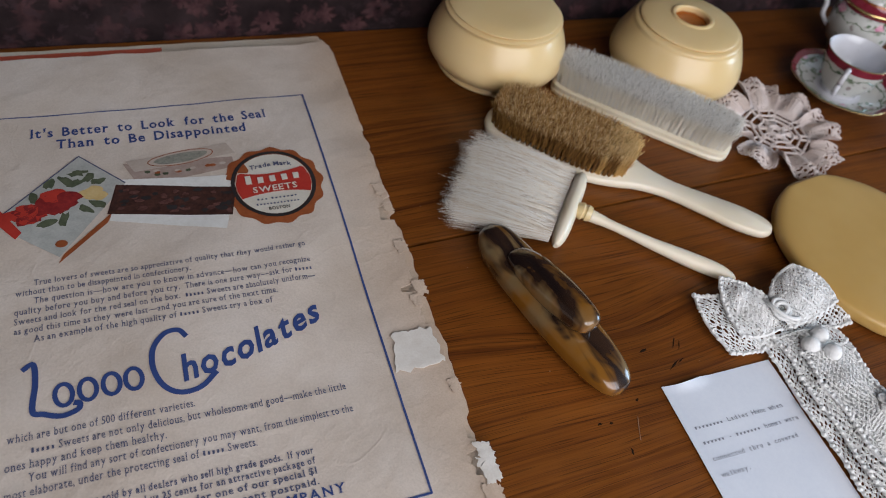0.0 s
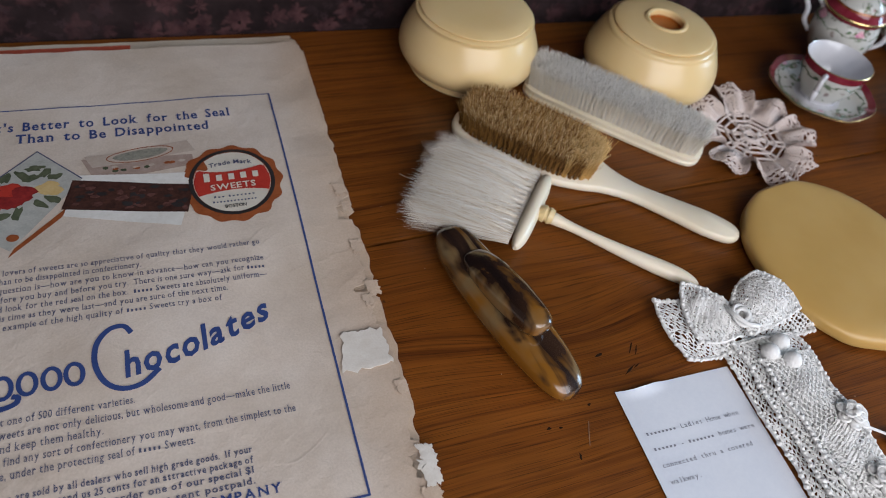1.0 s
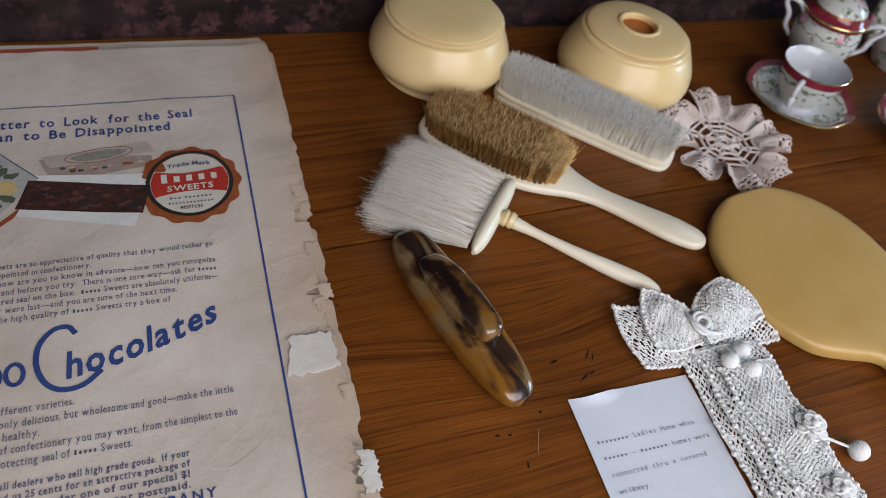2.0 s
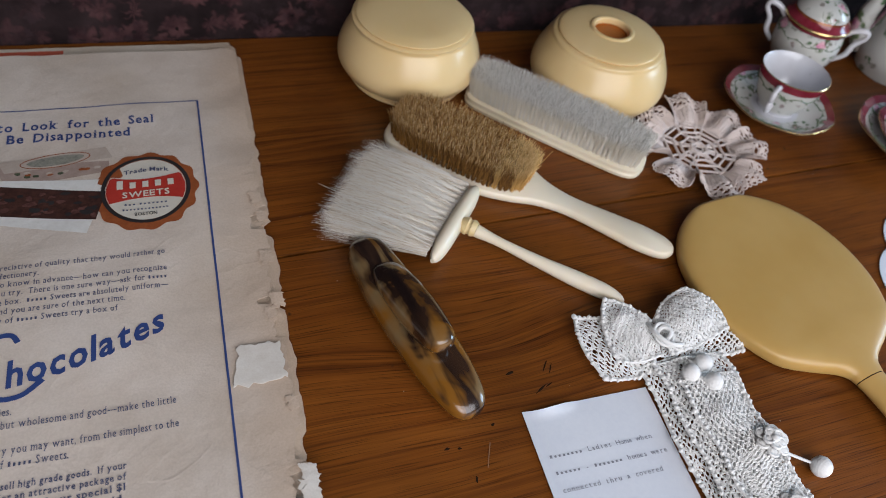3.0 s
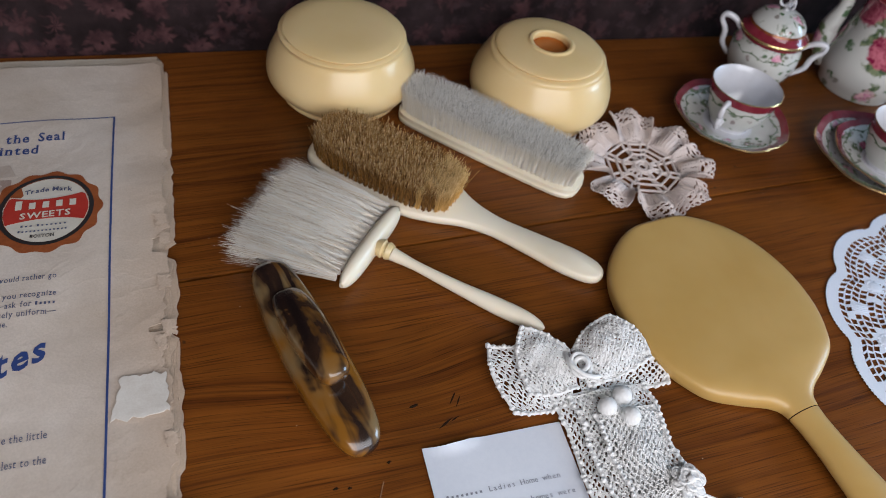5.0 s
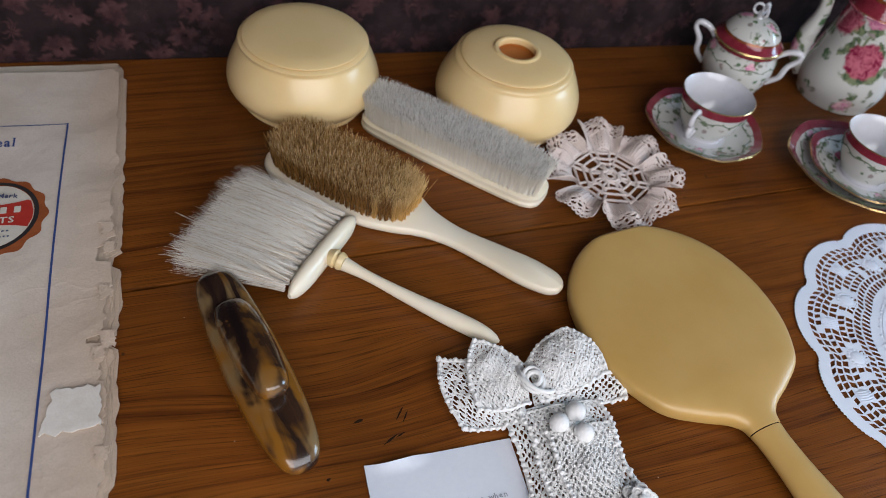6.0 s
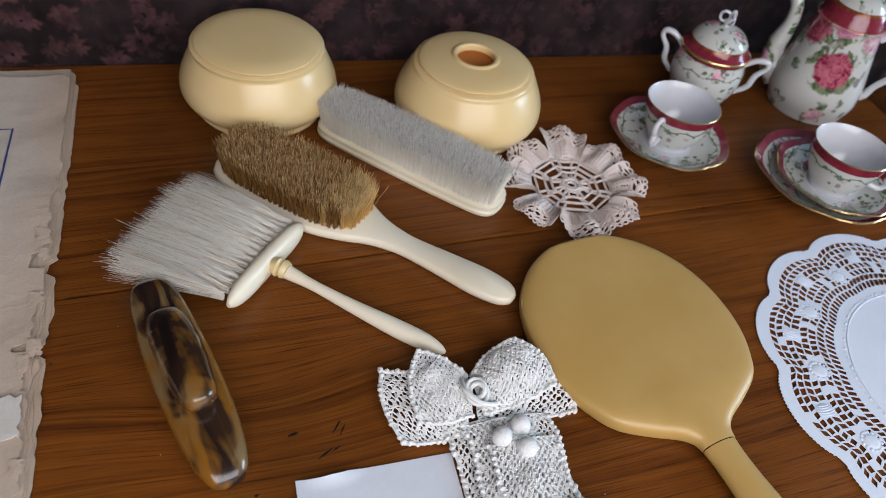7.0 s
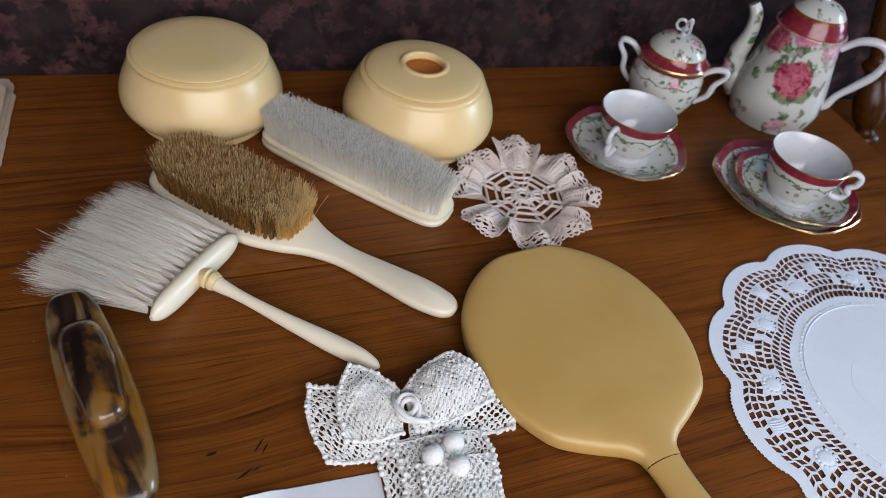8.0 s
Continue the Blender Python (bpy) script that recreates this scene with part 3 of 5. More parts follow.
def line_geo(text, font, mono=None, gap=0.30):
    """One line of writing from (0, 0), size 1. A run of # is a plain bar of that many letters."""
    verts, faces, x = [], [], 0.0
    i = 0

    def quad(x0, x1, y0, y1):
        o = len(verts)
        verts.extend([(x0, y0, 0), (x1, y0, 0), (x1, y1, 0), (x0, y1, 0)])
        faces.append((o, o + 1, o + 2, o + 3))

    while i < len(text):
        ch = text[i]
        if ch == " ":
            x += mono or gap
        elif ch == "#":
            n = 1
            while i + n < len(text) and text[i + n] == "#":
                n += 1
            wide = n * (mono or 0.52)
            for q in range(n):
                quad(x + (q + 0.18) * wide / n, x + (q + 0.66) * wide / n, 0.06, 0.36 if q else 0.48)
            x += wide
            i += n - 1
        else:
            v, f = font[ch]
            lo, hi = v[:, 0].min(), v[:, 0].max()
            off = x + (mono - (hi - lo)) / 2 - lo if mono else x - lo + 0.03
            o = len(verts)
            verts.extend([(a + off, b, 0) for a, b, _ in v])
            faces.extend([tuple(k + o for k in q) for q in f])
            x += mono or (hi - lo + 0.085)
        i += 1
    return np.array(verts), faces, x


# ---- the magazine ----
PX0, PX1, PY0, PY1 = -0.085, 0.1975, 0.066, 0.4640


def page_z(x, y):
    w = noise.noise((x * 9.0, y * 9.0, 3.1)) * 0.0024 + noise.noise((x * 34.0, y * 30.0, 8.0)) * 0.0007
    lift = 0.0034 * max(0.0, (x - 0.165) / 0.035) ** 2 * (0.6 + 0.8 * noise.noise((y * 26.0, 4.0, 1.0)))
    return 0.0068 + w + lift


def torn_edge(y, seed, reach):
    """How far the torn right-hand edge stands in or out at y."""
    a = noise.noise((y * 42.0, seed, 0.3)) * 0.0030
    b = (int((noise.noise((y * 115.0, seed + 5, 2.0)) + 1) * 2.5) / 2.5 - 1.0) * 0.0038
    c = noise.noise((y * 520.0, seed + 9, 5.0)) * 0.0010
    tear = 0.0
    for y0, y1, depth in TEARS:
        if y0 < y < y1:
            tear = depth * (0.75 + 0.25 * noise.noise((y * 300.0, seed, 1.0)))
    return (a + b * 0.7 + c) * reach - 0.0002 + tear * min(1.0, reach)


# bites torn out of the edge: from, to, depth
TEARS = [(0.2885, 0.2990, -0.0095), (0.2995, 0.3050, -0.0030), (0.2360, 0.2420, -0.0120), (0.2425, 0.2500, -0.0030), (0.2160, 0.2260, -0.0030), (0.1480, 0.1640, -0.0050), (0.1300, 0.1420, -0.0095), (0.1120, 0.1180, -0.0060)]


def page_geo(seed, z_of, dx=0.0, dy=0.0, reach=1.0, nx=100, ny=260, thick=0.00035):
    def fn(u, v):
        y = PY0 + (PY1 + dy - PY0) * v
        calm = 1.0 if y < 0.40 else max(0.15, 1 - (y - 0.40) / 0.03)
        xe = PX1 + dx + torn_edge(y, seed, reach * calm)
        x = PX0 + (xe - PX0) * (1 - (1 - u) ** 1.6)
        yy = y + (noise.noise((x * 60.0, seed, 7.0)) * 0.0012 if v > 0.985 else 0.0)
        corner = max(0.0, (v - 0.985) / 0.015) * max(0.0, (u - 0.93) / 0.07)
        return (x - 0.004 * corner, yy - 0.003 * corner, z_of(x, y))
    return sheet(fn, nx, ny, thick)


magazine = thing("magazine", pose(0, 0, 0), "old yellowed magazine with torn edges, open at a chocolate advertisement", "magazine")
part("cover", page_geo(21, lambda x, y: 0.0004, 0.001, 0.017, 0.35, 30, 90), "paper_under", magazine, "pale back cover with a red border")
part("cover_border", sheet(lambda u, v: (PX0 + 0.17 * u, 0.4690 + 0.0065 * v + 0.0008 * u, 0.0012), 12, 2), "cover_red", magazine, "red printed border", smooth=0)
for k in range(5):
    part("page", page_geo(30 + k, lambda x, y, k=k: 0.0012 + 0.0009 * k + 0.0002 * noise.noise((x * 20, y * 20, k)), 0.0035 - 0.0010 * k + 0.0008 * (k % 2), 0.0022 - 0.0008 * k, 0.55, 30, 130), "paper_under", magazine)
part("top_page", page_geo(4, page_z), "paper", magazine, "yellowed page printed in blue, red and brown")


def flap(name, corners, lift, seed, mat="torn"):
    """A loose scrap of torn paper, curling up."""
    a, b, c, d = [Vector(p) for p in corners]

    def fn(u, v):
        p = (a * (1 - u) + b * u) * (1 - v) + (d * (1 - u) + c * u) * v
        x, y = p.x + 0.0022 * noise.noise((u * 3, v * 6, seed)), p.y + 0.0022 * noise.noise((u * 6, v * 3, seed + 3))
        return (x, y, page_z(min(x, 0.196), y) + 0.0006 + lift * (0.25 + u * (1 - 0.5 * u)) * (0.7 + 0.6 * noise.noise((v * 4, seed, 1.0))))
    return part(name, sheet(fn, 12, 12, 0.0003), mat, magazine)


flap("torn_flap", [(0.1745, 0.2135, 0), (0.1945, 0.2125, 0), (0.1955, 0.1905, 0), (0.1700, 0.1905, 0)], 0.0016, 2)
for k, (cx, cy, s) in enumerate([(0.1945, 0.312, 0.005), (0.196, 0.298, 0.004), (0.1950, 0.268, 0.005), (0.197, 0.238, 0.0055), (0.193, 0.231, 0.004), (0.1985, 0.140, 0.006), (0.1975, 0.131, 0.007), (0.1955, 0.1185, 0.007), (0.196, 0.177, 0.004)]):
    flap("torn_flap", [(cx - s * 0.7, cy + s, 0), (cx + s * 0.5, cy + s * 0.7, 0), (cx + s * 0.6, cy - s * 0.8, 0), (cx - s * 0.5, cy - s, 0)], 0.0004, 10 + k, "torn" if k in (5, 6) else "paper")

INK = 0.00030


def ink(name, verts, faces, mat, lift=INK, label=""):
    vs = [(x, y, page_z(x, y) + lift) for x, y in verts]
    return part(name, (vs, faces), mat, magazine, label, smooth=0)


def write(text, x0, x1, y, size, mat="ink_dark", font=THIN, gap=0.30):
    v, f, wide = line_geo(text, font, gap=gap)
    k = (x1 - x0) / wide
    ink("printed_line", [(x0 + a * k, y + b * size) for a, b, _ in v], f, mat, label="line of small print")


def strip(pts, w, closed=False):
    """A flat band along a line on the page."""
    p = np.array(pts, float)
    d = np.gradient(p, axis=0)
    if closed:
        d = np.roll(p, -1, 0) - np.roll(p, 1, 0)
    nrm = np.stack([-d[:, 1], d[:, 0]], 1) / (np.linalg.norm(d, axis=1)[:, None] + 1e-12)
    w = np.broadcast_to(np.asarray(w, float), (len(p),))[:, None]
    v = np.vstack([p + nrm * w / 2, p - nrm * w / 2])
    n = len(p)
    return v.tolist(), [(i, (i + 1) % n, n + (i + 1) % n, n + i) for i in range(n if closed else n - 1)]


def blob(cx, cy, rx, ry, n=18, wob=0.0, seed=0, rot=0.0):
    v = []
    for i in range(n):
        a = 2 * pi * i / n
        k = 1 + wob * noise.noise((cos(a) * 2, sin(a) * 2, seed + 0.5))
        x, y = rx * k * cos(a), ry * k * sin(a)
        v.append((cx + x * cos(rot) - y * sin(rot), cy + x * sin(rot) + y * cos(rot)))
    return [(cx, cy)] + v, [(0, i + 1, (i + 1) % n + 1) for i in range(n)]


def poly(pts, n=8):
    """A filled four-cornered patch, divided so that it follows the page."""
    a, b, c, d = [np.array(p, float) for p in pts]
    v, f = [], []
    for j in range(n + 1):
        for i in range(n + 1):
            u, w = i / n, j / n
            v.append(tuple((a * (1 - u) + b * u) * (1 - w) + (d * (1 - u) + c * u) * w))
    for j in range(n):
        for i in range(n):
            o = j * (n + 1) + i
            f.append((o, o + 1, o + n + 2, o + n + 1))
    return v, f


def line_pts(a, b, n=60):
    return [(a[0] + (b[0] - a[0]) * i / n, a[1] + (b[1] - a[1]) * i / n) for i in range(n + 1)]


ink("printed_rule", *strip(line_pts((0.1682, 0.4095), (0.1682, 0.1276)), 0.0011), "ink_blue", label="blue printed rule")
ink("printed_rule", *strip(line_pts((0.1682, 0.4090), (-0.055, 0.4075)), 0.0008), "ink_blue", label="blue printed rule")
ink("printed_rule", *strip(line_pts((0.1682, 0.1280), (-0.055, 0.1280)), 0.0011), "ink_blue", label="blue printed rule")
write("It's Better to Look for the Seal", 0.0054, 0.1413, 0.3893, 0.0108, "ink_blue", BOLD, 0.52)
write("Than to Be Disappointed", 0.0192, 0.1275, 0.3785, 0.0108, "ink_blue", BOLD, 0.52)
write("True lovers of sweets are so appreciative of quality that they would rather go", 0.0086, 0.1432, 0.2785, 0.0052)
write("without than to be disappointed in confectionery.", 0.0004, 0.0824, 0.2730, 0.0052)
write("The question is\u2014how are you to know in advance\u2014how can you recognize", 0.0086, 0.1437, 0.2674, 0.0052)
write("quality before you buy and before you try.  There is one sure way\u2014ask for #####", 0.0002, 0.1437, 0.2618, 0.0052)
write("Sweets and look for the red seal on the box.  ##### Sweets are absolutely uniform\u2014", 0.0002, 0.1440, 0.2562, 0.0052)
write("as good this time as they were last\u2014and you are sure of the next time.", 0.0002, 0.1230, 0.2507, 0.0052)
write("As an example of the high quality of ##### Sweets try a box of", 0.0086, 0.1195, 0.2450, 0.0052)
write("which are but one of 500 different varieties.", -0.0015, 0.0754, 0.1945, 0.0056)
write("##### Sweets are not only delicious, but wholesome and good\u2014make the little", 0.0078, 0.1442, 0.1880, 0.0056)
write("ones happy and keep them healthy.", -0.0020, 0.0620, 0.1818, 0.0056)
write("You will find any sort of confectionery you may want, from the simplest to the", 0.0068, 0.1447, 0.1757, 0.0056)
write("most elaborate, under the protecting seal of ##### Sweets.", -0.0020, 0.0991, 0.1694, 0.0056)
write("##### ###### are sold by all dealers who sell high grade goods.  If your", 0.0068, 0.1224, 0.1597, 0.0046, "ink_dark", BOLD)
write("###### ####### have them, send us 25 cents for an attractive package of", -0.0030, 0.1222, 0.1547, 0.0046, "ink_dark", BOLD)
write("##### ######### or better still, order one of our special $1", -0.0030, 0.1220, 0.1498, 0.0046, "ink_dark", BOLD)
write("######## Either package sent postpaid.", 0.0300, 0.1218, 0.1448, 0.0046, "ink_dark", BOLD)
write("### ####### ############# COMPANY", 0.0100, 0.1325, 0.1385, 0.0062, "ink_blue", BOLD, 0.52)


# brand lettering as plain looped shapes in its blue
def loop_shape(cx, cy, rx, ry, w, rot=0.1):
    pts = [(cx + rx * cos(a) * cos(rot) - ry * sin(a) * sin(rot), cy + rx * cos(a) * sin(rot) + ry * sin(a) * cos(rot)) for a in [2 * pi * i / 22 for i in range(22)]]
    return strip(pts, w, True)


BX = [0.0210, 0.0310, 0.0410, 0.0505]
for i, bx in enumerate(BX):
    ink("brand_shape", *loop_shape(bx, 0.2135 + 0.035 * (bx - 0.02), 0.0036, 0.0056, 0.0021), "ink_blue", label="plain blue printed shape")
ink("brand_shape", *strip(curve_pts([(0.0040, 0.2300), (0.0085, 0.2325), (0.0095, 0.2220), (0.0085, 0.2080), (0.0130, 0.2055), (0.0200, 0.2030), (0.0265, 0.2045), (0.0275, 0.2075), (0.0250, 0.2085)], 6), 0.0026), "ink_blue", label="plain blue swash")
ink("brand_shape", *strip(curve_pts([(0.0755, 0.2330), (0.0720, 0.2375), (0.0655, 0.2365), (0.0600, 0.2290), (0.0592, 0.2180), (0.0630, 0.2080), (0.0700, 0.2030), (0.0790, 0.2040), (0.0870, 0.2110)], 7), 0.0026), "ink_blue", label="plain blue swash")
# the common word beside it, its letters rising to the right
v, f, wide = line_geo("hocolates", glyphs(sorted(set("hocolates")), 0.026))
k = (0.1415 - 0.0715) / wide
ink("printed_word", [(0.0715 + a * k, 0.2085 + 0.15 * a * k + 2.4 * (a * k) ** 2 + b * 0.0205) for a, b, _ in v], f, "ink_blue", label="large blue printed word")

# the seal
SX, SY = 0.1345, 0.3283
wax = [(SX, SY)] + [(SX + 0.0287 * (1 + 0.035 * cos(13 * a) + 0.03 * noise.noise((cos(a) * 3, sin(a) * 3, 4))) * cos(a), SY + 0.0312 * (1 + 0.035 * cos(13 * a) + 0.03 * noise.noise((cos(a) * 3, sin(a) * 3, 4))) * sin(a)) for a in [2 * pi * i / 104 for i in range(104)]]
ink("seal_wax", wax, [(0, i + 1, (i + 1) % 104 + 1) for i in range(104)], "ink_sienna", 0.00026, "brown printed wax seal")
ink("seal_ring", *strip([(SX + 0.0005 + 0.0232 * cos(2 * pi * i / 48), SY + 0.0008 + 0.0262 * sin(2 * pi * i / 48)) for i in range(48)], 0.0022, True), "ink_black", 0.00055)
ink("seal_disc", *blob(SX + 0.0005, SY + 0.0008, 0.0218, 0.0248, 48), "ink_cream", 0.00034)
band = []
for i in range(25):
    a = -1 + 2 * i / 24
    h = 0.0248 * sqrt(max(0.0, 1 - a * a * 0.985))
    band.append((SX + 0.0005 + 0.0214 * a, SY + min(h, 0.0128 - 0.0042 * (1 - a * a)), SY - min(h, 0.0074 - 0.0035 * (1 - a * a) + 0.003)))
bv = [(x, u) for x, u, l in band] + [(x, l) for x, u, l in band]
ink("seal_band", bv, [(i, i + 1, 26 + i, 25 + i) for i in range(24)], "ink_red", 0.00075, "red printed band")


def seal_text(text, x0, x1, y, size, mat, arch=0.0):
    v, f, wide = line_geo(text, PLAIN)
    k = (x1 - x0) / wide
    mid = (x0 + x1) / 2
    ink("seal_print", [(x0 + a * k, y + b * size - arch * ((x0 + a * k - mid) / 0.012) ** 2) for a, b, _ in v], f, mat, 0.00115)


seal_text("Trade Mark", SX - 0.0115, SX + 0.0135, SY + 0.0145, 0.0050, "ink_dark", 0.0015)
seal_text("SWEETS", SX - 0.0125, SX + 0.0135, SY - 0.0062, 0.0066, "ink_cream")
seal_text("#####", SX - 0.0165, SX + 0.0180, SY + 0.0002, 0.0170, "ink_cream")
seal_text("### #######", SX - 0.0115, SX + 0.0120, SY - 0.0130, 0.0036, "ink_dark")
seal_text("#############", SX - 0.0125, SX + 0.0125, SY - 0.0170, 0.0036, "ink_dark")
seal_text("BOSTON", SX - 0.0060, SX + 0.0060, SY - 0.0212, 0.0034, "ink_black")

# the picture of the chocolate boxes
ink("picture_lid_side", *poly([(0.054, 0.3600), (0.0615, 0.3405), (0.1150, 0.3470), (0.1150, 0.3560)]), "ink_pinkish", 0.00022)
ink("picture_lid_top", *poly([(0.0600, 0.3520), (0.1170, 0.3590), (0.1130, 0.3690), (0.0555, 0.3620)]), "ink_beige", 0.00026)
ink("picture_lid_oval", *blob(0.086, 0.3605, 0.0150, 0.0040, 24, 0.06, 2, 0.1), "ink_moss", 0.00032)
ink("picture_lid_oval", *strip([(0.086 + 0.0185 * cos(2 * pi * i / 30), 0.3605 + 0.0056 * sin(2 * pi * i / 30) + 0.0018 * cos(2 * pi * i / 30)) for i in range(30)], 0.0006, True), "ink_sienna", 0.00032)
for i in range(12):
    rr = random.Random(i)
    ink("picture_spray", *blob(0.060 + 0.051 * rr.random() * 1.0, 0.3475 + 0.004 * rr.random(), 0.0018, 0.0012, 8, 0.3, i), ("ink_sienna", "ink_green", "ink_beige")[i % 3], 0.00032)
ink("picture_tray", *poly([(0.0450, 0.3160), (0.1040, 0.2990), (0.1160, 0.3400), (0.0520, 0.3470)]), "ink_white", 0.00028)
ink("picture_filling", *poly([(0.0440, 0.3215), (0.1085, 0.3085), (0.1135, 0.3300), (0.0495, 0.3435)], 10), "ink_choc", 0.00034)
for i in range(64):
    rr = random.Random(100 + i)
    u, w = rr.random(), rr.random()
    ink("picture_chocolate", *blob(0.0475 + 0.060 * u + 0.004 * w, 0.3235 - 0.0128 * u + 0.0170 * w, rr.uniform(0.0014, 0.0030), rr.uniform(0.0010, 0.0020), 10, 0.5, i), ("ink_choc", "ink_black", "ink_cocoa")[i % 3], 0.00042 + 0.000002 * i)
ink("picture_box_side", *poly([(0.0200, 0.2900), (0.0225, 0.2960), (0.0480, 0.3240), (0.0440, 0.3150)]), "ink_sienna", 0.00026)
ink("picture_box", *poly([(-0.0120, 0.3230), (0.0205, 0.2945), (0.0545, 0.3440), (0.0310, 0.3700)], 10), "ink_silver", 0.00028)
ink("picture_box_edge", *strip(line_pts((-0.0120, 0.3232), (0.0310, 0.3702), 14) + line_pts((0.0310, 0.3702), (0.0545, 0.3442), 10), 0.0007), "ink_dark", 0.00034)
ink("picture_ribbon", *poly([(-0.0130, 0.3280), (0.0000, 0.3100), (0.0030, 0.3140), (-0.0080, 0.3330)]), "ink_red", 0.00040)
ink("picture_ribbon", *poly([(-0.0160, 0.3200), (0.0060, 0.3260), (0.0050, 0.3330), (-0.0160, 0.3270)]), "ink_red", 0.00042)
for i in range(9):
    ink("picture_rose_petal", *blob(0.0195 + 0.0065 * cos(i * 2.4) * (i / 9) ** 0.5, 0.3345 + 0.0060 * sin(i * 2.4) * (i / 9) ** 0.5, 0.0062, 0.0054, 14, 0.5, i), ("ink_red", "ink_crimson", "ink_crimson")[i % 3], 0.00046 + 0.00001 * i)
    ink("picture_rose_petal", *blob(0.0060 + 0.004 * cos(i * 2.4), 0.3270 + 0.004 * sin(i * 2.4), 0.0050, 0.0042, 12, 0.5, i + 20), "ink_crimson" if i % 2 else "ink_red", 0.00044)
for i in range(6):
    ink("picture_rose_petal", *blob(0.0370 + 0.0050 * cos(i * 2.4) * (i / 6), 0.3390 + 0.0050 * sin(i * 2.4) * (i / 6), 0.0042, 0.0036, 10, 0.3, i + 40), "ink_yellow", 0.00045)
for i, (lx, ly) in enumerate([(0.0300, 0.3560), (0.0360, 0.3520), (0.0240, 0.3500), (0.0410, 0.3480), (0.0155, 0.3490), (0.0340, 0.3270), (0.0150, 0.3190), (0.0230, 0.3210), (0.0400, 0.3300), (0.0290, 0.3480), (0.0080, 0.3390)]):
    ink("picture_leaf", *blob(lx, ly, 0.0048, 0.0024, 12, 0.6, i, i * 1.1), "ink_green", 0.00043)
ink("picture_stamp", *blob(0.0215, 0.3035, 0.0030, 0.0026, 14), "ink_sienna", 0.00044)

# ---- the typed card ----
card = thing("typed_card", pose(0, 0, 0), "small white paper card with typewritten lines", "card")


def card_z(x, y):
    curl = 0.0022 * max(0.0, 1 - hypot((x - 0.323) / 0.016, (y - 0.1535) / 0.006)) if y > 0.146 else 0.0
    return 0.0005 + curl + 0.0003 * noise.noise((x * 40, y * 40, 2.0)) + 0.0004


part("sheet", sheet(lambda u, v: (0.3072 + 0.0722 * u - 0.0008 * (1 - v), 0.030 + (0.1233 + 0.0008 * u) * v - 0.0012 * (v > 0.99) * sin(pi * min(1, u * 3.0)), card_z(0.3072 + 0.0722 * u, 0.030 + 0.1233 * v)), 40, 60, 0.0003), "card", card)
for text, x0, y in (("######## Ladies Home when", 0.3120, 0.1262), ("###### - ####### homes were", 0.3120, 0.1177), ("connected thru a covered", 0.3120, 0.1088), ("walkway.", 0.3124, 0.1002)):
    v, f, wide = line_geo(text, THIN, mono=0.62)
    k = 0.00230 / 0.62
    part("typed_line", ([(x0 + a * k, y + b * k, card_z(x0 + a * k, y + b * k) + 0.00025) for a, b, _ in v], f), "ink_grey", card, "faded typewritten line", smooth=0)


# ---- powder box and hair receiver ----
def jar(name, x, y, hole, label, lid_r, rz=0.0):
    ob = thing(name, pose(x, y, 0, 0, 0, rz) @ Matrix.Diagonal((1.012, 1.012, 0.955, 1.0)), label, "vanity box", "celluloid vanity boxes")
    body = curve_pts([(0.0, 0.0004), (0.036, 0.0), (0.0412, 0.0008), (0.0422, 0.0022), (0.0418, 0.0034), (0.0406, 0.0042), (0.0426, 0.0052), (0.0440, 0.0062), (0.0432, 0.0074), (0.0466, 0.0095), (0.0498, 0.0145), (0.0508, 0.0195), (0.0497, 0.0275), (0.0458, 0.0375), (0.0418, 0.0450), (lid_r - 0.0006, 0.0500), (0.0, 0.0500)], 5)
    part("body", lathe(body.tolist(), 72), "box", ob)
    r = lid_r
    if hole:
        top = [(0.0130, 0.0499), (0.0126, 0.0556), (0.0138, 0.0567), (0.0152, 0.0566), (0.0165, 0.0556), (0.0200, 0.0552), (r - 0.008, 0.0540), (r - 0.0015, 0.0525), (r + 0.0006, 0.0514), (r + 0.0007, 0.0508), (r - 0.0002, 0.0503), (r - 0.003, 0.0501), (0.0130, 0.0499)]
        part("lid", lathe(curve_pts(top, 4).tolist(), 72), "box", ob, "cream lid with a round hole")
        part("inside", lathe([(0.0, 0.0499), (0.0130, 0.0499), (0.0129, 0.0555), (0.01285, 0.0555), (0.01285, 0.0502), (0.0, 0.0502)], 40), "box_inside", ob, "amber-brown inside of the hole")
    else:
        top = [(0.0, 0.0545), (r * 0.4, 0.0543), (r * 0.75, 0.0537), (r - 0.004, 0.0527), (r - 0.0006, 0.0517), (r + 0.0006, 0.0511), (r + 0.0005, 0.0506), (r - 0.0002, 0.0503), (r - 0.003, 0.0501), (0.0, 0.0499)]
        part("lid", lathe(curve_pts(top, 4).tolist(), 72), "box", ob, "smooth flat-domed cream lid")
    return ob


jar("powder_box", 0.3175, 0.4362, False, "round cream celluloid powder box with closed lid", 0.0392)
jar("hair_receiver", 0.4570, 0.4060, True, "round cream celluloid hair receiver with holed lid", 0.0368, 20)


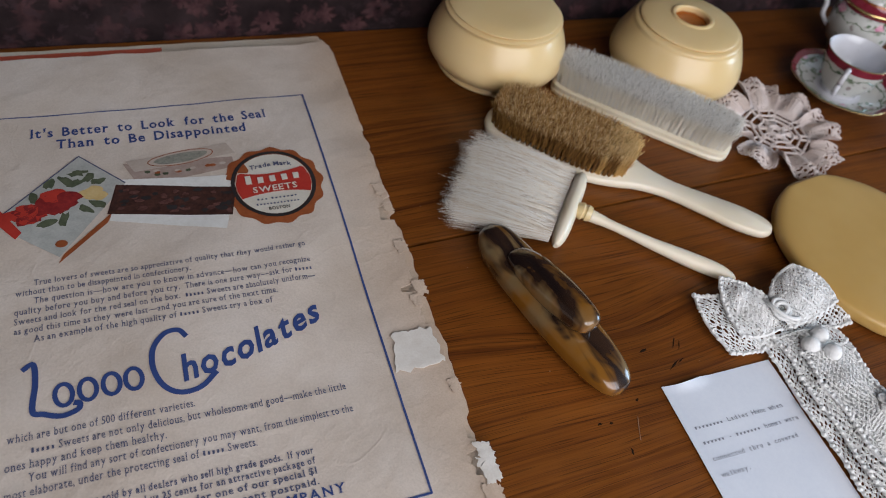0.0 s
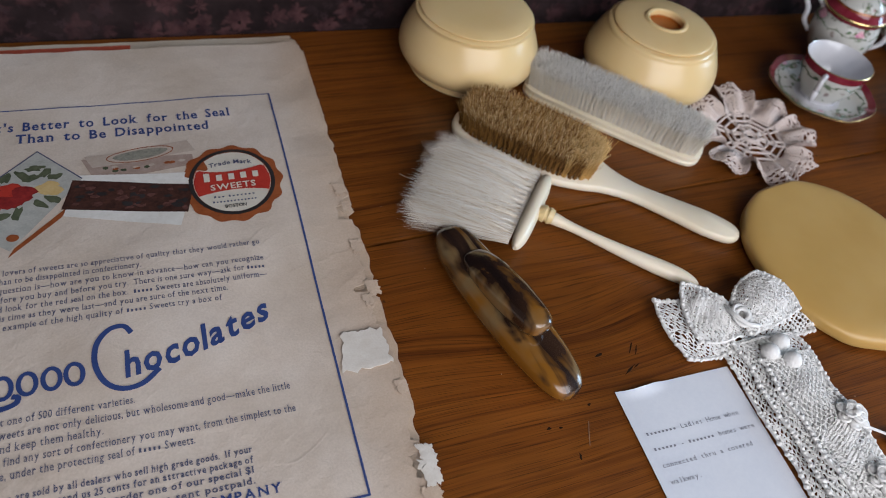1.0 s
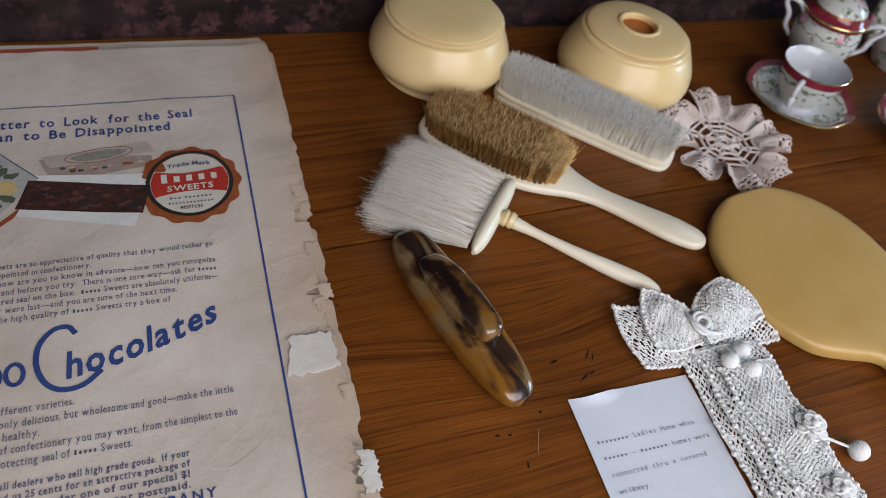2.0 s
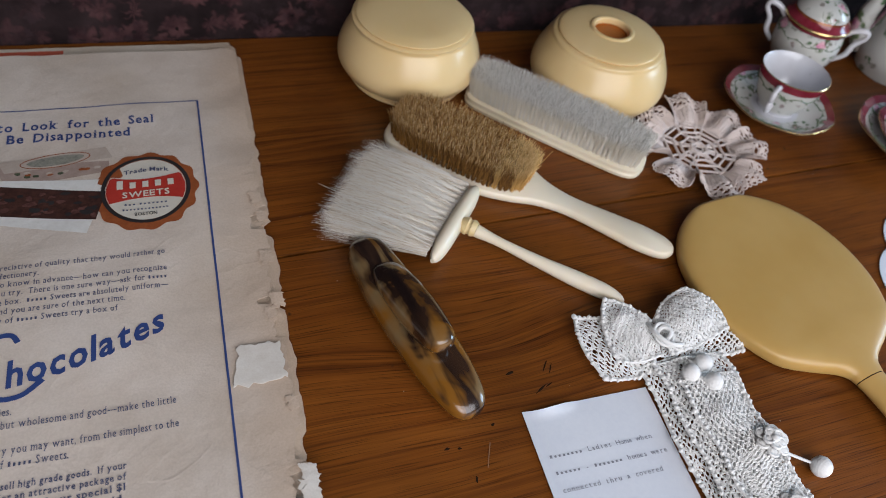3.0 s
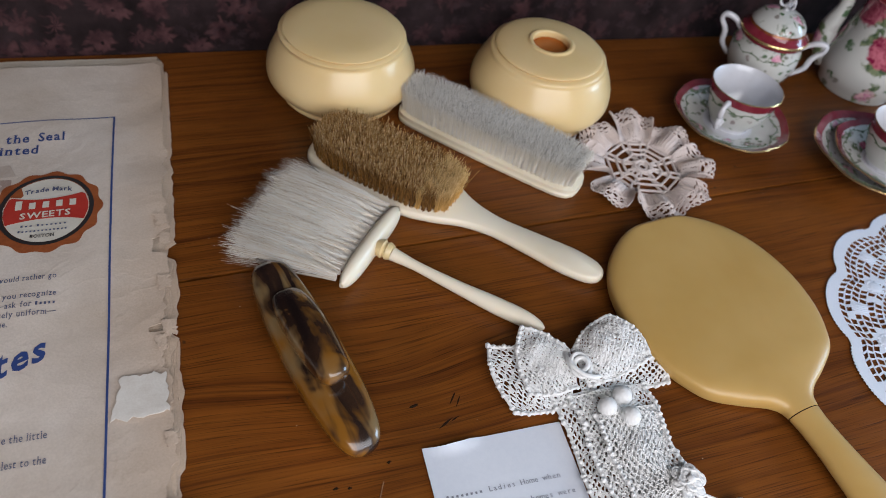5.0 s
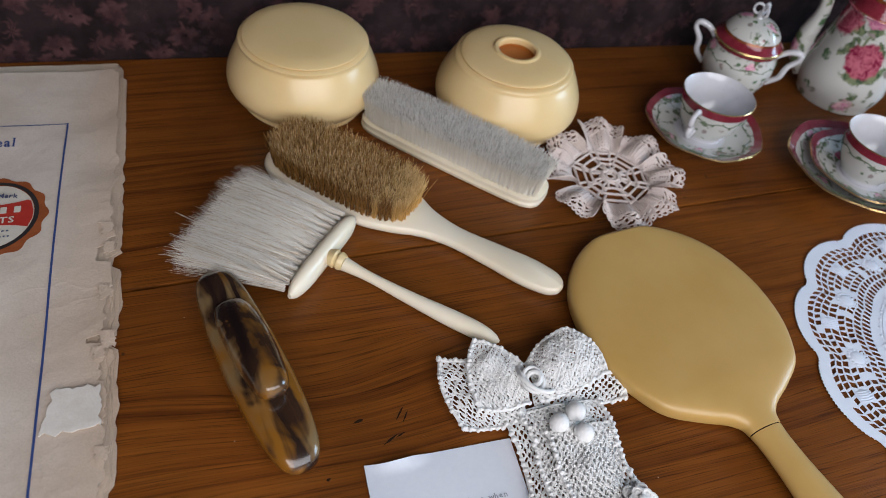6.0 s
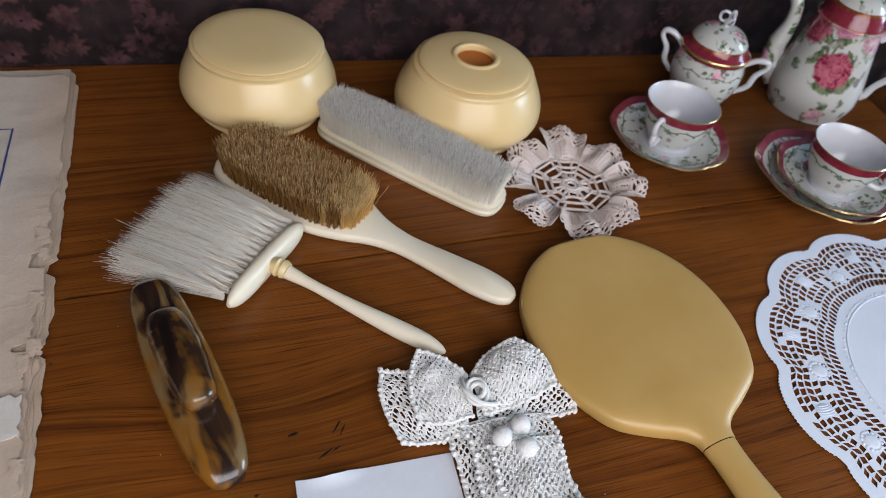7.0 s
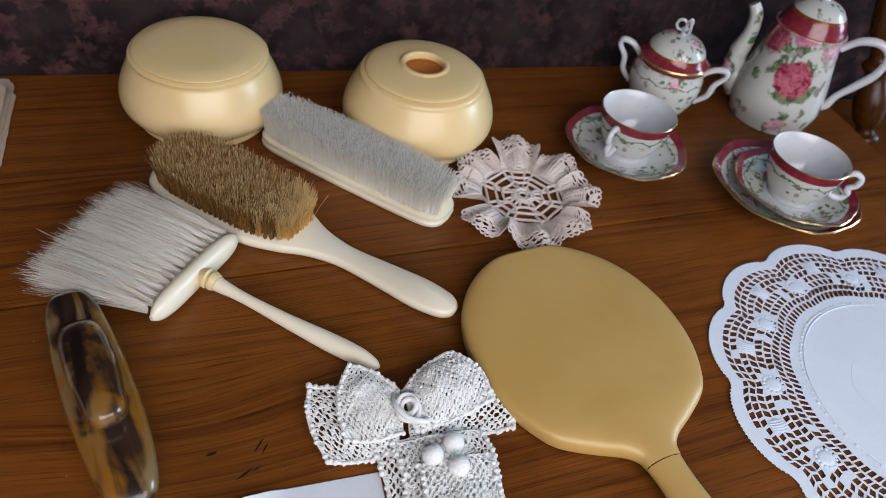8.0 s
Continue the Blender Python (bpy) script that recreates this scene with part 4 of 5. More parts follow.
# ---- brushes ----
def outline_slab(widths, levels, n=10):
    """A slab along x from (x, half width) rows; levels: (z, inset) rows from below upwards."""
    w = curve_pts(widths, n)
    w[:, 1] = np.maximum(w[:, 1], 0)
    ring = [(x, -h) for x, h in w] + [(x, h) for x, h in w[-2:0:-1]]
    p = np.array(ring)
    d = np.roll(p, -1, 0) - np.roll(p, 1, 0)
    nrm = np.stack([d[:, 1], -d[:, 0]], 1) / (np.linalg.norm(d, axis=1)[:, None] + 1e-12)
    secs = []
    for z, inset in levels:
        q = p - nrm * inset
        secs.append([(a, b, z(a) if callable(z) else z) for a, b in q])
    return loft(secs)


def tufts(spots, per, h, spread, lean, seed, steps=3, base_z=0.008, jit=0.0011, hvar=0.10):
    rng = np.random.default_rng(seed)
    out = []
    for (x, y, ex, ey) in spots:
        for _ in range(per):
            bx, by = x + rng.normal(0, jit * 0.45), y + rng.normal(0, jit * 0.45)
            hh = h * (1 + rng.normal(0, hvar * 0.4)) * (1 - 0.05 * (ex * ex + ey * ey))
            tx = x + ex * spread + rng.normal(0, jit * 1.25) + lean[0]
            ty = y + ey * spread + rng.normal(0, jit * 1.25) + lean[1]
            ts = np.linspace(0, 1, steps)
            out.append([(bx + (tx - bx) * t ** 1.35, by + (ty - by) * t ** 1.35, base_z + hh * t) for t in ts])
    return np.array(out)


hair_brush = thing("hair_brush", pose(0.3310, 0.3365, 0, 0, 0, -43.2), "ivory celluloid hair brush with brown bristles facing up", "brush", "vanity brushes")
HB = [(-0.0565, 0.0), (-0.0545, 0.0105), (-0.047, 0.0185), (-0.025, 0.0242), (0.000, 0.0256), (0.024, 0.0236), (0.042, 0.0178), (0.055, 0.0118), (0.067, 0.0086), (0.080, 0.0074), (0.103, 0.0088), (0.123, 0.0102), (0.137, 0.0090), (0.1430, 0.0066), (0.1460, 0.0034), (0.1468, 0.0)]
lift = lambda base: (lambda x: base + (0.0 if x < 0.05 else 0.0008 * min(1, (x - 0.05) / 0.05)))
part("back", outline_slab(HB, [(lift(0.0012), 0.0020), (lift(0.0024), 0.0007), (lift(0.0048), 0.0), (lift(0.0070), 0.0007), (lift(0.0080), 0.0020)]), "ivory", hair_brush, "smooth ivory back and handle")
spots, tan = [], []
for i in range(27):
    for j in range(10):
        ex, ey = -1 + 2 * i / 26, -1 + 2 * j / 9
        x = -0.0025 + 0.0465 * ex + (0.0009 if j % 2 else 0)
        lim = 0.0188 * sqrt(max(0.0, 1 - (ex * 0.93) ** 4))
        y = lim * ey
        (tan if x > 0.020 + 0.022 * random.random() else spots).append((x, y, ex, ey))
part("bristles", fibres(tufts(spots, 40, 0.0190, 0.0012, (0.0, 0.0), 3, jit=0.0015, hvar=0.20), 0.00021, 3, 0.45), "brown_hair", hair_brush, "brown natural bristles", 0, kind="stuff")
part("end_bristles", fibres(tufts(tan, 40, 0.0190, 0.0014, (0.0, 0.0), 4, jit=0.0015, hvar=0.20), 0.00021, 3, 0.45), "tan_hair", hair_brush, "lighter tan bristles", 0, kind="stuff")

part("bristle_bed", outline_slab([(-0.0460, 0.0), (-0.0445, 0.0080), (-0.036, 0.0130), (0.0, 0.0155), (0.030, 0.0130), (0.0380, 0.0080), (0.0400, 0.0)], [(0.0078, 0.0), (0.0150, 0.0002), (0.0195, 0.0016)], 5), "brown_mass", hair_brush, "close brown bristle mass")

clothes_brush = thing("clothes_brush", pose(0.4060, 0.3600, 0, 0, 0, -44.5), "oblong ivory-backed clothes brush with grey-white bristles", "brush", "vanity brushes")
CB = [(-0.0690, 0.0), (-0.0675, 0.0085), (-0.0610, 0.0140), (-0.045, 0.0158), (0.0, 0.0165), (0.045, 0.0158), (0.0610, 0.0140), (0.0675, 0.0085), (0.0690, 0.0)]
part("back", outline_slab(CB, [(0.0002, 0.0022), (0.0010, 0.0006), (0.0034, 0.0), (0.0046, 0.0010), (0.0050, 0.0012), (0.0054, 0.0004), (0.0078, 0.0004), (0.0086, 0.0016)]), "ivory_pale", clothes_brush, "yellowed ivory back")
spots = []
for i in range(40):
    for j in range(8):
        ex, ey = -1 + 2 * i / 39, -1 + 2 * j / 7
        spots.append((0.0635 * ex, 0.0125 * ey * (1 - 0.35 * abs(ex) ** 8), ex, ey))
part("bristles", fibres(tufts(spots, 36, 0.0212, 0.0022, (0.0, 0.0), 7, jit=0.0013, hvar=0.09, base_z=0.0082), 0.00019, 3, 0.5), "grey_hair", clothes_brush, "grey-white bristles", 0, kind="stuff")

part("bristle_bed", outline_slab([(-0.0640, 0.0), (-0.0625, 0.0070), (-0.055, 0.0108), (0.0, 0.0120), (0.055, 0.0108), (0.0625, 0.0070), (0.0640, 0.0)], [(0.0084, 0.0), (0.0190, -0.0006), (0.0245, 0.0010)], 5), "white_mass", clothes_brush, "close white bristle mass")

flat_brush = thing("flat_brush", pose(0.3065, 0.2765, 0, 0, 0, -39.5), "ivory-handled flat brush with long white hair", "brush", "vanity brushes")
secs = []
for i in range(29):
    t = -cos(pi * i / 28)
    k = max(0.06, 1 - abs(t) ** 4.5) ** 0.5
    secs.append([(0.0056 * k * (1 if cos(a) > 0 else 0.8) * (abs(cos(a)) ** 0.8) * (1 if cos(a) > 0 else -1), 0.0008 + 0.0345 * t, 0.0100 + 0.0078 * k * sin(a) - 0.0010 * t * t) for a in [2 * pi * q / 20 for q in range(20)]])
part("head", loft(secs), "ivory", flat_brush, "ivory bar that holds the hair")
col = [(0.0040, 0.0042), (0.0068, 0.0054), (0.0082, 0.0056), (0.0090, 0.0046), (0.0100, 0.0046), (0.0108, 0.0053), (0.0122, 0.0051), (0.0140, 0.0042)]
part("collar", tube([(x, 0, 0.0115 - 0.01 * (x - 0.006)) for x, r in col], [r for x, r in col], 20), "ivory_ring", flat_brush, "turned yellowed collar")
hp = curve_pts([(0.0140, 0.0040, 0.0106), (0.030, 0.0029, 0.0092), (0.055, 0.0037, 0.0070), (0.080, 0.0049, 0.0058), (0.096, 0.0047, 0.0053), (0.105, 0.0031, 0.0045), (0.1085, 0.0008, 0.0045)], 6)
part("handle", tube([(x, 0, z) for x, r, z in hp], [r for x, r, z in hp], 20), "ivory", flat_brush)
rng = np.random.default_rng(12)
hairs = []
for k in range(15):
    yb = -0.0312 + 0.0624 * k / 14
    for wisp in range(26):
        wy, wz = rng.normal(0, 0.0030), rng.uniform(-0.0044, 0.0048)
        wl, wc, sway = rng.normal(0, 0.0024), rng.normal(0, 0.0012), rng.uniform(0, 6)
        for q in range(17):
            y0 = yb + rng.normal(0, 0.0005)
            z0 = 0.0108 + wz * 0.6 + rng.normal(0, 0.0003)
            length = 0.0615 + wl + rng.normal(0, 0.0032) + 0.0060 * (k / 14 - 0.4)
            y1 = yb * 1.03 - 0.0052 + wy + rng.normal(0, 0.0042)
            z1 = 0.0100 + wz * 1.5 + rng.normal(0, 0.0010)
            hairs.append([(-0.0045 - length * t, y0 + (y1 - y0) * t ** 0.95 + wc * sin(2.6 * t + 0.3 * sway) * t, max(0.0006, z0 + (z1 - z0) * t + 0.0016 * sin(pi * t))) for t in np.linspace(0, 1, 8)])
for q in range(60):
    y0 = rng.uniform(-0.030, 0.030)
    bend, up = rng.normal(-0.005, 0.009), rng.uniform(-0.002, 0.006)
    hairs.append([(-0.0045 - 0.066 * t, y0 + bend * t * t, 0.012 + up * sin(2.6 * t)) for t in np.linspace(0, 1, 8)])
part("hair_bed", sheet(lambda u, v: (-0.019 - 0.032 * u, -0.0250 + 0.050 * v - 0.0050 * u ** 1.4 + 0.0015 * sin(v * 40), 0.0118 + 0.0016 * sin(pi * u) * sin(pi * v) + 0.0008 * sin(v * 75)), 12, 60, 0.0045), "buff_mass", flat_brush, "close mass of buff hair")
part("bristles", fibres(hairs, 0.00014, 3, 0.35), "white_hair", flat_brush, "long white and buff hair", 0, kind="stuff")

# ---- nail buffer ----
nail_buffer = thing("nail_buffer", pose(0.2635, 0.2112, 0, 0, 0, -73.6), "glossy brown tortoiseshell celluloid nail buffer", "nail buffer")


def canoe(rows, n=28, power=2.4):
    secs = []
    for x, hw, z0, z1 in curve_pts(rows, 5):
        zc, hz = (z0 + z1) / 2, max((z1 - z0) / 2, 0.0003)
        hw = max(hw, 0.0003)
        secs.append([(x, hw * (abs(cos(a)) ** (2 / power)) * (1 if cos(a) > 0 else -1), zc + hz * (abs(sin(a)) ** (2 / power)) * (1 if sin(a) > 0 else -1)) for a in [2 * pi * q / n for q in range(n)]])
    return loft(secs)


part("body", canoe([(-0.0600, 0.003, 0.008, 0.013), (-0.0575, 0.0075, 0.0055, 0.0165), (-0.050, 0.0112, 0.0025, 0.0190), (-0.030, 0.0140, 0.0004, 0.0188), (0.0, 0.0152, 0.0, 0.0178), (0.030, 0.0142, 0.0004, 0.0172), (0.050, 0.0112, 0.0015, 0.0150), (0.058, 0.0074, 0.0030, 0.0120), (0.0605, 0.003, 0.0050, 0.0090)], power=3.0), "tortoise", nail_buffer)
part("handle", canoe([(-0.036, 0.0025, 0.0170, 0.0188), (-0.032, 0.0075, 0.0150, 0.0215), (-0.020, 0.0103, 0.0130, 0.0265), (0.0, 0.0108, 0.0130, 0.0305), (0.016, 0.0094, 0.0145, 0.0320), (0.0245, 0.0080, 0.0175, 0.0314), (0.0285, 0.0052, 0.0205, 0.0300), (0.0298, 0.0020, 0.0225, 0.0280)], power=2.5), "tortoise", nail_buffer, "raised tortoiseshell grip ending in a knob")

# ---- hand mirror, lying on its face ----
hand_mirror = thing("hand_mirror", pose(0.4978, 0.2065, 0, 0, 0, 9.5), "honey-yellow celluloid hand mirror lying face down", "hand mirror")
ell = lambda y: 0.0612 * max(0.0, 1 - abs(y / (0.0672 if y > 0 else 0.0705)) ** 2.15) ** 0.5
side = curve_pts([(-0.0760, 0.0098), (-0.0710, 0.0112), (-0.0660, 0.0170), (-0.0600, 0.0290)] + [(y, ell(y)) for y in (-0.051, -0.040, -0.025, -0.008, 0.010, 0.028, 0.042, 0.052, 0.0595, 0.0642, 0.0662, 0.0670)], 5)
secs = []
for y, hw in side:
    tip = min(1.0, max(0.02, (0.0673 - y) / 0.0045))
    neck = min(1.0, max(0.0, (y + 0.076) / 0.030))
    hz = (0.0055 + 0.0009 * neck * neck * (3 - 2 * neck)) * tip ** 0.42
    p = 2.3 + 2.6 * neck
    secs.append([(max(hw, 0.0008) * abs(cos(a)) ** (2 / p) * (1 if cos(a) > 0 else -1), y, 0.0064 + hz * abs(sin(a)) ** (2 / p) * (1 if sin(a) > 0 else -1) + (0.0011 * neck * (1 - cos(a) ** 2) * tip if sin(a) > 0 else 0)) for a in [2 * pi * (q + 0.5) / 44 for q in range(44)]])
part("head", loft(secs), "mirror_back", hand_mirror, smooth=60)
rows = [(-0.0766, 0.0098, 0.0058), (-0.085, 0.0092, 0.0056), (-0.100, 0.0098, 0.0056), (-0.125, 0.0125, 0.0056), (-0.150, 0.0145, 0.0054), (-0.166, 0.0130, 0.0050), (-0.174, 0.0070, 0.0040), (-0.1755, 0.002, 0.003)]
secs = [[(hw * cos(a), y, 0.0062 + hz * sin(a)) for a in [2 * pi * q / 24 for q in range(24)]] for y, hw, hz in curve_pts(rows, 5)]
part("handle", loft(secs), "mirror_back", hand_mirror, smooth=60)
part("joint", loft([[(0.0094 * cos(a), y, 0.0062 + 0.0053 * sin(a)) for a in [2 * pi * q / 24 for q in range(24)]] for y in (-0.0756, -0.0770)]), "chip", hand_mirror, "dark joint between head and handle")

# ---- lace bow with its tails ----
lace_bow = thing("lace_bow", pose(0, 0, 0), "white crocheted lace bow with long tails and small balls", "lace bow")


def patch(corners, bulge, base=0.0, ripple=0.0, seed=0):
    """A four-cornered cloth patch: corners (x, y, z) round the edge, swollen in the middle."""
    a, b, c, d = [Vector(p) for p in corners]
    away, upward = (a + d - b - c).to_2d().normalized().to_3d(), (d + c - a - b).to_2d().normalized().to_3d()

    def fn(u, v):
        k = 1 - 0.03 * ((2 * u - 1) * (2 * v - 1)) ** 2
        u, v = 0.5 + (u - 0.5) * k, 0.5 + (v - 0.5) * k
        p = (a * (1 - u) + b * u) * (1 - v) + (d * (1 - u) + c * u) * v
        # the outer and upper edges swell outwards
        p = p + away * (0.0042 * sin(pi * v) * (1 - u) ** 2) + upward * (0.0030 * sin(pi * u) * v * v) - upward * (0.0016 * sin(pi * u) * (1 - v) ** 2)
        z = p.z + base + 0.0006 * noise.noise((u * 9, v * 9, seed + 0.7)) + bulge * (sin(pi * u) * 0.75 + 0.25) * sin(pi * v) ** 0.8 + ripple * noise.noise((u * 4, v * 4, seed))
        return (p.x, p.y, max(z, 0.0012))
    return fn


def picots(fn, sides, step, r, seed):
    """Small knots along chosen edges of a patch."""
    rng = random.Random(seed)
    bms = []
    for (u0, v0), (u1, v1) in sides:
        p0, p1 = Vector(fn(u0, v0)), Vector(fn(u1, v1))
        n = max(3, int((p1 - p0).length / step))
        for i in range(n + 1):
            t = i / n
            p = Vector(fn(u0 + (u1 - u0) * t, v0 + (v1 - v0) * t))
            bms.append(ball(p + Vector((rng.uniform(-1, 1), rng.uniform(-1, 1), 0.3)) * r * 0.5, r * rng.uniform(0.8, 1.2), 1))
    return join(*bms)


def lace(name, fn, nu, nv, wire, sides, seed, dense=None, label=""):
    ob = part(name, net(fn, nu, nv, wire * 0.9, 0.33, None, seed), "lace", lace_bow, label, 0)
    if dense:
        part("motif", net(lambda u, v: Vector(fn(dense[0] + (dense[1] - dense[0]) * u, dense[2] + (dense[3] - dense[2]) * v)) + Vector((0, 0, 0.0004)), max(8, int(nu * 0.6)), max(8, int(nv * 0.6)), wire * 0.95, 0.3, lambda u, v: hypot(u - 0.5, v - 0.5) < 0.5, seed + 50), "lace", ob, "close-worked lace motif", 0)
    for (u0, v0), (u1, v1) in sides:
        pts = [Vector(fn(u0 + (u1 - u0) * i / 24, v0 + (v1 - v0) * i / 24)) for i in range(25)]
        part("hem", tube(pts, wire * 2.2, 6), "lace", ob)
    part("picot_edge", picots(fn, sides, 0.0030, 0.00140, seed), "lace", ob, "knotted picot edge")
    return ob


ALL = [((0, 0), (0, 1)), ((0, 1), (1, 1)), ((1, 0), (0, 0))]
# under loops
lace("under_loop", patch([(0.3580, 0.1610, 0.003), (0.3900, 0.1615, 0.003), (0.3930, 0.1800, 0.006), (0.3545, 0.2010, 0.007)], 0.003, 0, 0.002, 1), 34, 36, 0.00043, ALL, 1)
lace("under_loop", patch([(0.4470, 0.1640, 0.003), (0.3960, 0.1640, 0.003), (0.3970, 0.1760, 0.006), (0.4420, 0.1830, 0.008)], 0.002, 0, 0.001, 2), 40, 24, 0.00043, ALL, 2)
# upper loops, swollen
lace("upper_loop", patch([(0.3665, 0.1680, 0.006 + 0.0014), (0.3925, 0.1665, 0.009), (0.3950, 0.1875, 0.012), (0.3740, 0.2065, 0.010 + 0.0014)], 0.0034, 0, 0.0012, 3), 36, 42, 0.00043, ALL, 3 + 1, (0.10, 0.75, 0.2, 0.8))
lace("upper_loop", patch([(0.4375, 0.1745, 0.012 + 0.0014), (0.3975, 0.1660, 0.009), (0.3965, 0.1870, 0.011), (0.4250, 0.2040, 0.013 + 0.0014)], 0.0066, 0, 0.0012, 5), 46, 42, 0.00045, ALL, 6 + 1, (0.05, 0.80, 0.12, 0.92))
# knot
part("knot", join(*[tube([(0.3965 + (0.0052 - 0.0019 * k) * cos(a), 0.1765 + (0.0062 - 0.0028 * k) * sin(a), 0.0140 + 0.0008 * k + 0.0014 * sin(a + k)) for a in [pi * 2 * q / 24 for q in range(25)]], 0.0012 + 0.0001 * k, 8) for k in range(2)]), "lace", lace_bow, "coiled cord knot")
part("knot", tube(curve_pts([(0.3915, 0.1850, 0.0125), (0.3905, 0.1770, 0.0160), (0.3950, 0.1700, 0.0158), (0.4015, 0.1680, 0.0145), (0.4055, 0.1700, 0.0115)], 4).tolist(), 0.0013, 8), "lace", lace_bow)
# tails
def tail(x0, x1, y0, y1, z, sk, seed):
    def fn(u, v):
        y = y0 + (y1 - y0) * v
        x = x0 + (x1 - x0) * u + sk * v + 0.0010 * sin(v * 19 + seed)
        return (x, y, max(0.0012, z + 0.0022 * noise.noise((u * 3, v * 7, seed)) + 0.0018 * sin(pi * u)))
    return fn


LR = [((0, 0), (0, 1)), ((1, 0), (1, 1)), ((0, 1), (1, 1))]
lace("tail", tail(0.3800, 0.4235, 0.166, 0.022, 0.0030, 0.001, 11), 42, 128, 0.00043, LR, 11)
lace("tail", tail(0.3875, 0.4300, 0.164, 0.030, 0.0058, 0.0015, 12), 42, 120, 0.00043, LR, 12, (0.3, 0.95, 0.06, 0.36))
lace("tail", tail(0.3950, 0.4275, 0.150, 0.045, 0.0082, 0.004, 13), 32, 92, 0.00043, LR, 13, (0.15, 0.9, 0.40, 0.78))


def knit_ball(x, y, z, r):
    prof = [(max(0.0, r * cos(a) * (1 + 0.016 * sin(a * 26))), r * sin(a) * (1 + 0.02 * sin(a * 22))) for a in [-pi / 2 + pi * i / 44 for i in range(45)]]
    prof[0], prof[-1] = (0.0, -r), (0.0, r)
    bm = lathe(prof, 36, None, lambda a, q: 1 + 0.018 * sin(22 * a))
    for v in bm.verts:
        v.co = Vector((x, y, z)) + pose(0, 0, 0, 55, 20, 0).to_3x3() @ v.co
    return bm


for bx, by, bz in ((0.4025, 0.1528, 0.0105), (0.4137, 0.1578, 0.0095), (0.4127, 0.1455, 0.0105)):
    part("crochet_ball", knit_ball(bx, by, bz, 0.0049), "lace", lace_bow, "small white crocheted ball")
for px, py in ((0.4250, 0.1075), (0.4180, 0.0735)):
    ros = part("rosette", ball((px, py, 0.0140), 0.0026, 2), "lace", lace_bow, "crocheted lace rosette")
    for ringn, (rad, r, zz) in enumerate(((0.0060, 0.0026, 0.0115), (0.0034, 0.0022, 0.0142))):
        for k in range(6 - ringn):
            a = 2 * pi * k / (6 - ringn) + ringn * 0.5
            cx, cy = px + rad * cos(a), py + rad * sin(a)
            part("petal", join(ball((cx, cy, zz - 0.0004), r * 1.15, 2, 0.45), tube([(cx + r * cos(q), cy + r * sin(q), zz + 0.0006 * sin(q + a)) for q in [2 * pi * i / 14 for i in range(15)]], 0.0009, 6)), "lace", ros)
part("cord", tube(curve_pts([(0.4275, 0.1030, 0.010), (0.4340, 0.1000, 0.0075), (0.4440, 0.0945, 0.0055)], 5).tolist(), 0.0008, 6), "lace", lace_bow)
part("crochet_ball", knit_ball(0.4480, 0.0915, 0.0056, 0.0054), "lace", lace_bow, "small white crocheted ball on a cord")

# ---- crocheted doily ----
crochet_doily = thing("crochet_doily", pose(0.5105, 0.3285, 0), "pinkish ecru crocheted doily with a ruffled edge", "doily")
CR = "crochet"


def ring_pts(r, z=0.0022, n=40, wob=0.0):
    return [(r * (1 + wob * cos(8 * a)) * cos(a), r * (1 + wob * cos(8 * a)) * sin(a), z) for a in [2 * pi * i / n for i in range(n + 1)]]


part("centre_ring", join(tube(ring_pts(0.0030), 0.0010, 6), tube(ring_pts(0.0055, 0.0026, 40, 0.06), 0.0013, 6), tube(ring_pts(0.0072, 0.0022, 48, 0.08), 0.0008, 6)), CR, crochet_doily)
for k in range(8):
    a = 2 * pi * k / 8 + 0.2 + 0.10 * sin(2.1 * k)
    for da in (-0.085, 0.085):
        part("web_thread", tube([(r * cos(a + da * w), r * sin(a + da * w), 0.0020 + 0.0008 * sin(r * 300)) for r, w in ((0.0070, 0.6), (0.0115, 1.8), (0.0155, 0.5), (0.0200, 1.4), (0.0275, 1.1))], 0.00095, 6), CR, crochet_doily)
    b = 2 * pi * (k + 1) / 8 + 0.2 + 0.10 * sin(2.1 * ((k + 1) % 8))
    for r, sag in ((0.0140, 0.0006 + 0.0008 * (k % 3)), (0.0200 - 0.0008 * (k % 2), 0.0014), (0.0262, 0.0022)):
        part("web_thread", tube([((r - sag * sin(pi * t)) * cos(a + (b - a) * t), (r - sag * sin(pi * t)) * sin(a + (b - a) * t), 0.0022) for t in [i / 6 for i in range(7)]], 0.00095, 6), CR, crochet_doily)


def filet_geo(fn, nu, nv, thick):
    """A cloth of small square openings between bars."""
    vs, fs = [], []
    for j in range(nv):
        for i in range(nu):
            o = len(vs)
            for du, dv_ in ((0, 0), (1, 0), (1, 1), (0, 1), (0.28, 0.28), (0.72, 0.28), (0.72, 0.72), (0.28, 0.72)):
                vs.append(Vector(fn((i + du) / nu, (j + dv_) / nv)))
            if (i + j * 3) % 7 == 0:
                fs.append((o, o + 1, o + 2, o + 3))
            else:
                fs += [(o + q, o + (q + 1) % 4, o + 4 + (q + 1) % 4, o + 4 + q) for q in range(4)]
    n = len(vs)
    vs += [v - Vector((0, 0, thick)) for v in vs]
    fs += [tuple(q + n for q in f[::-1]) for f in fs]
    for o in range(0, n, 8):
        fs += [(o + 4 + q, o + 4 + (q + 1) % 4, o + 4 + (q + 1) % 4 + n, o + 4 + q + n) for q in range(4)]
    return [tuple(v) for v in vs], fs


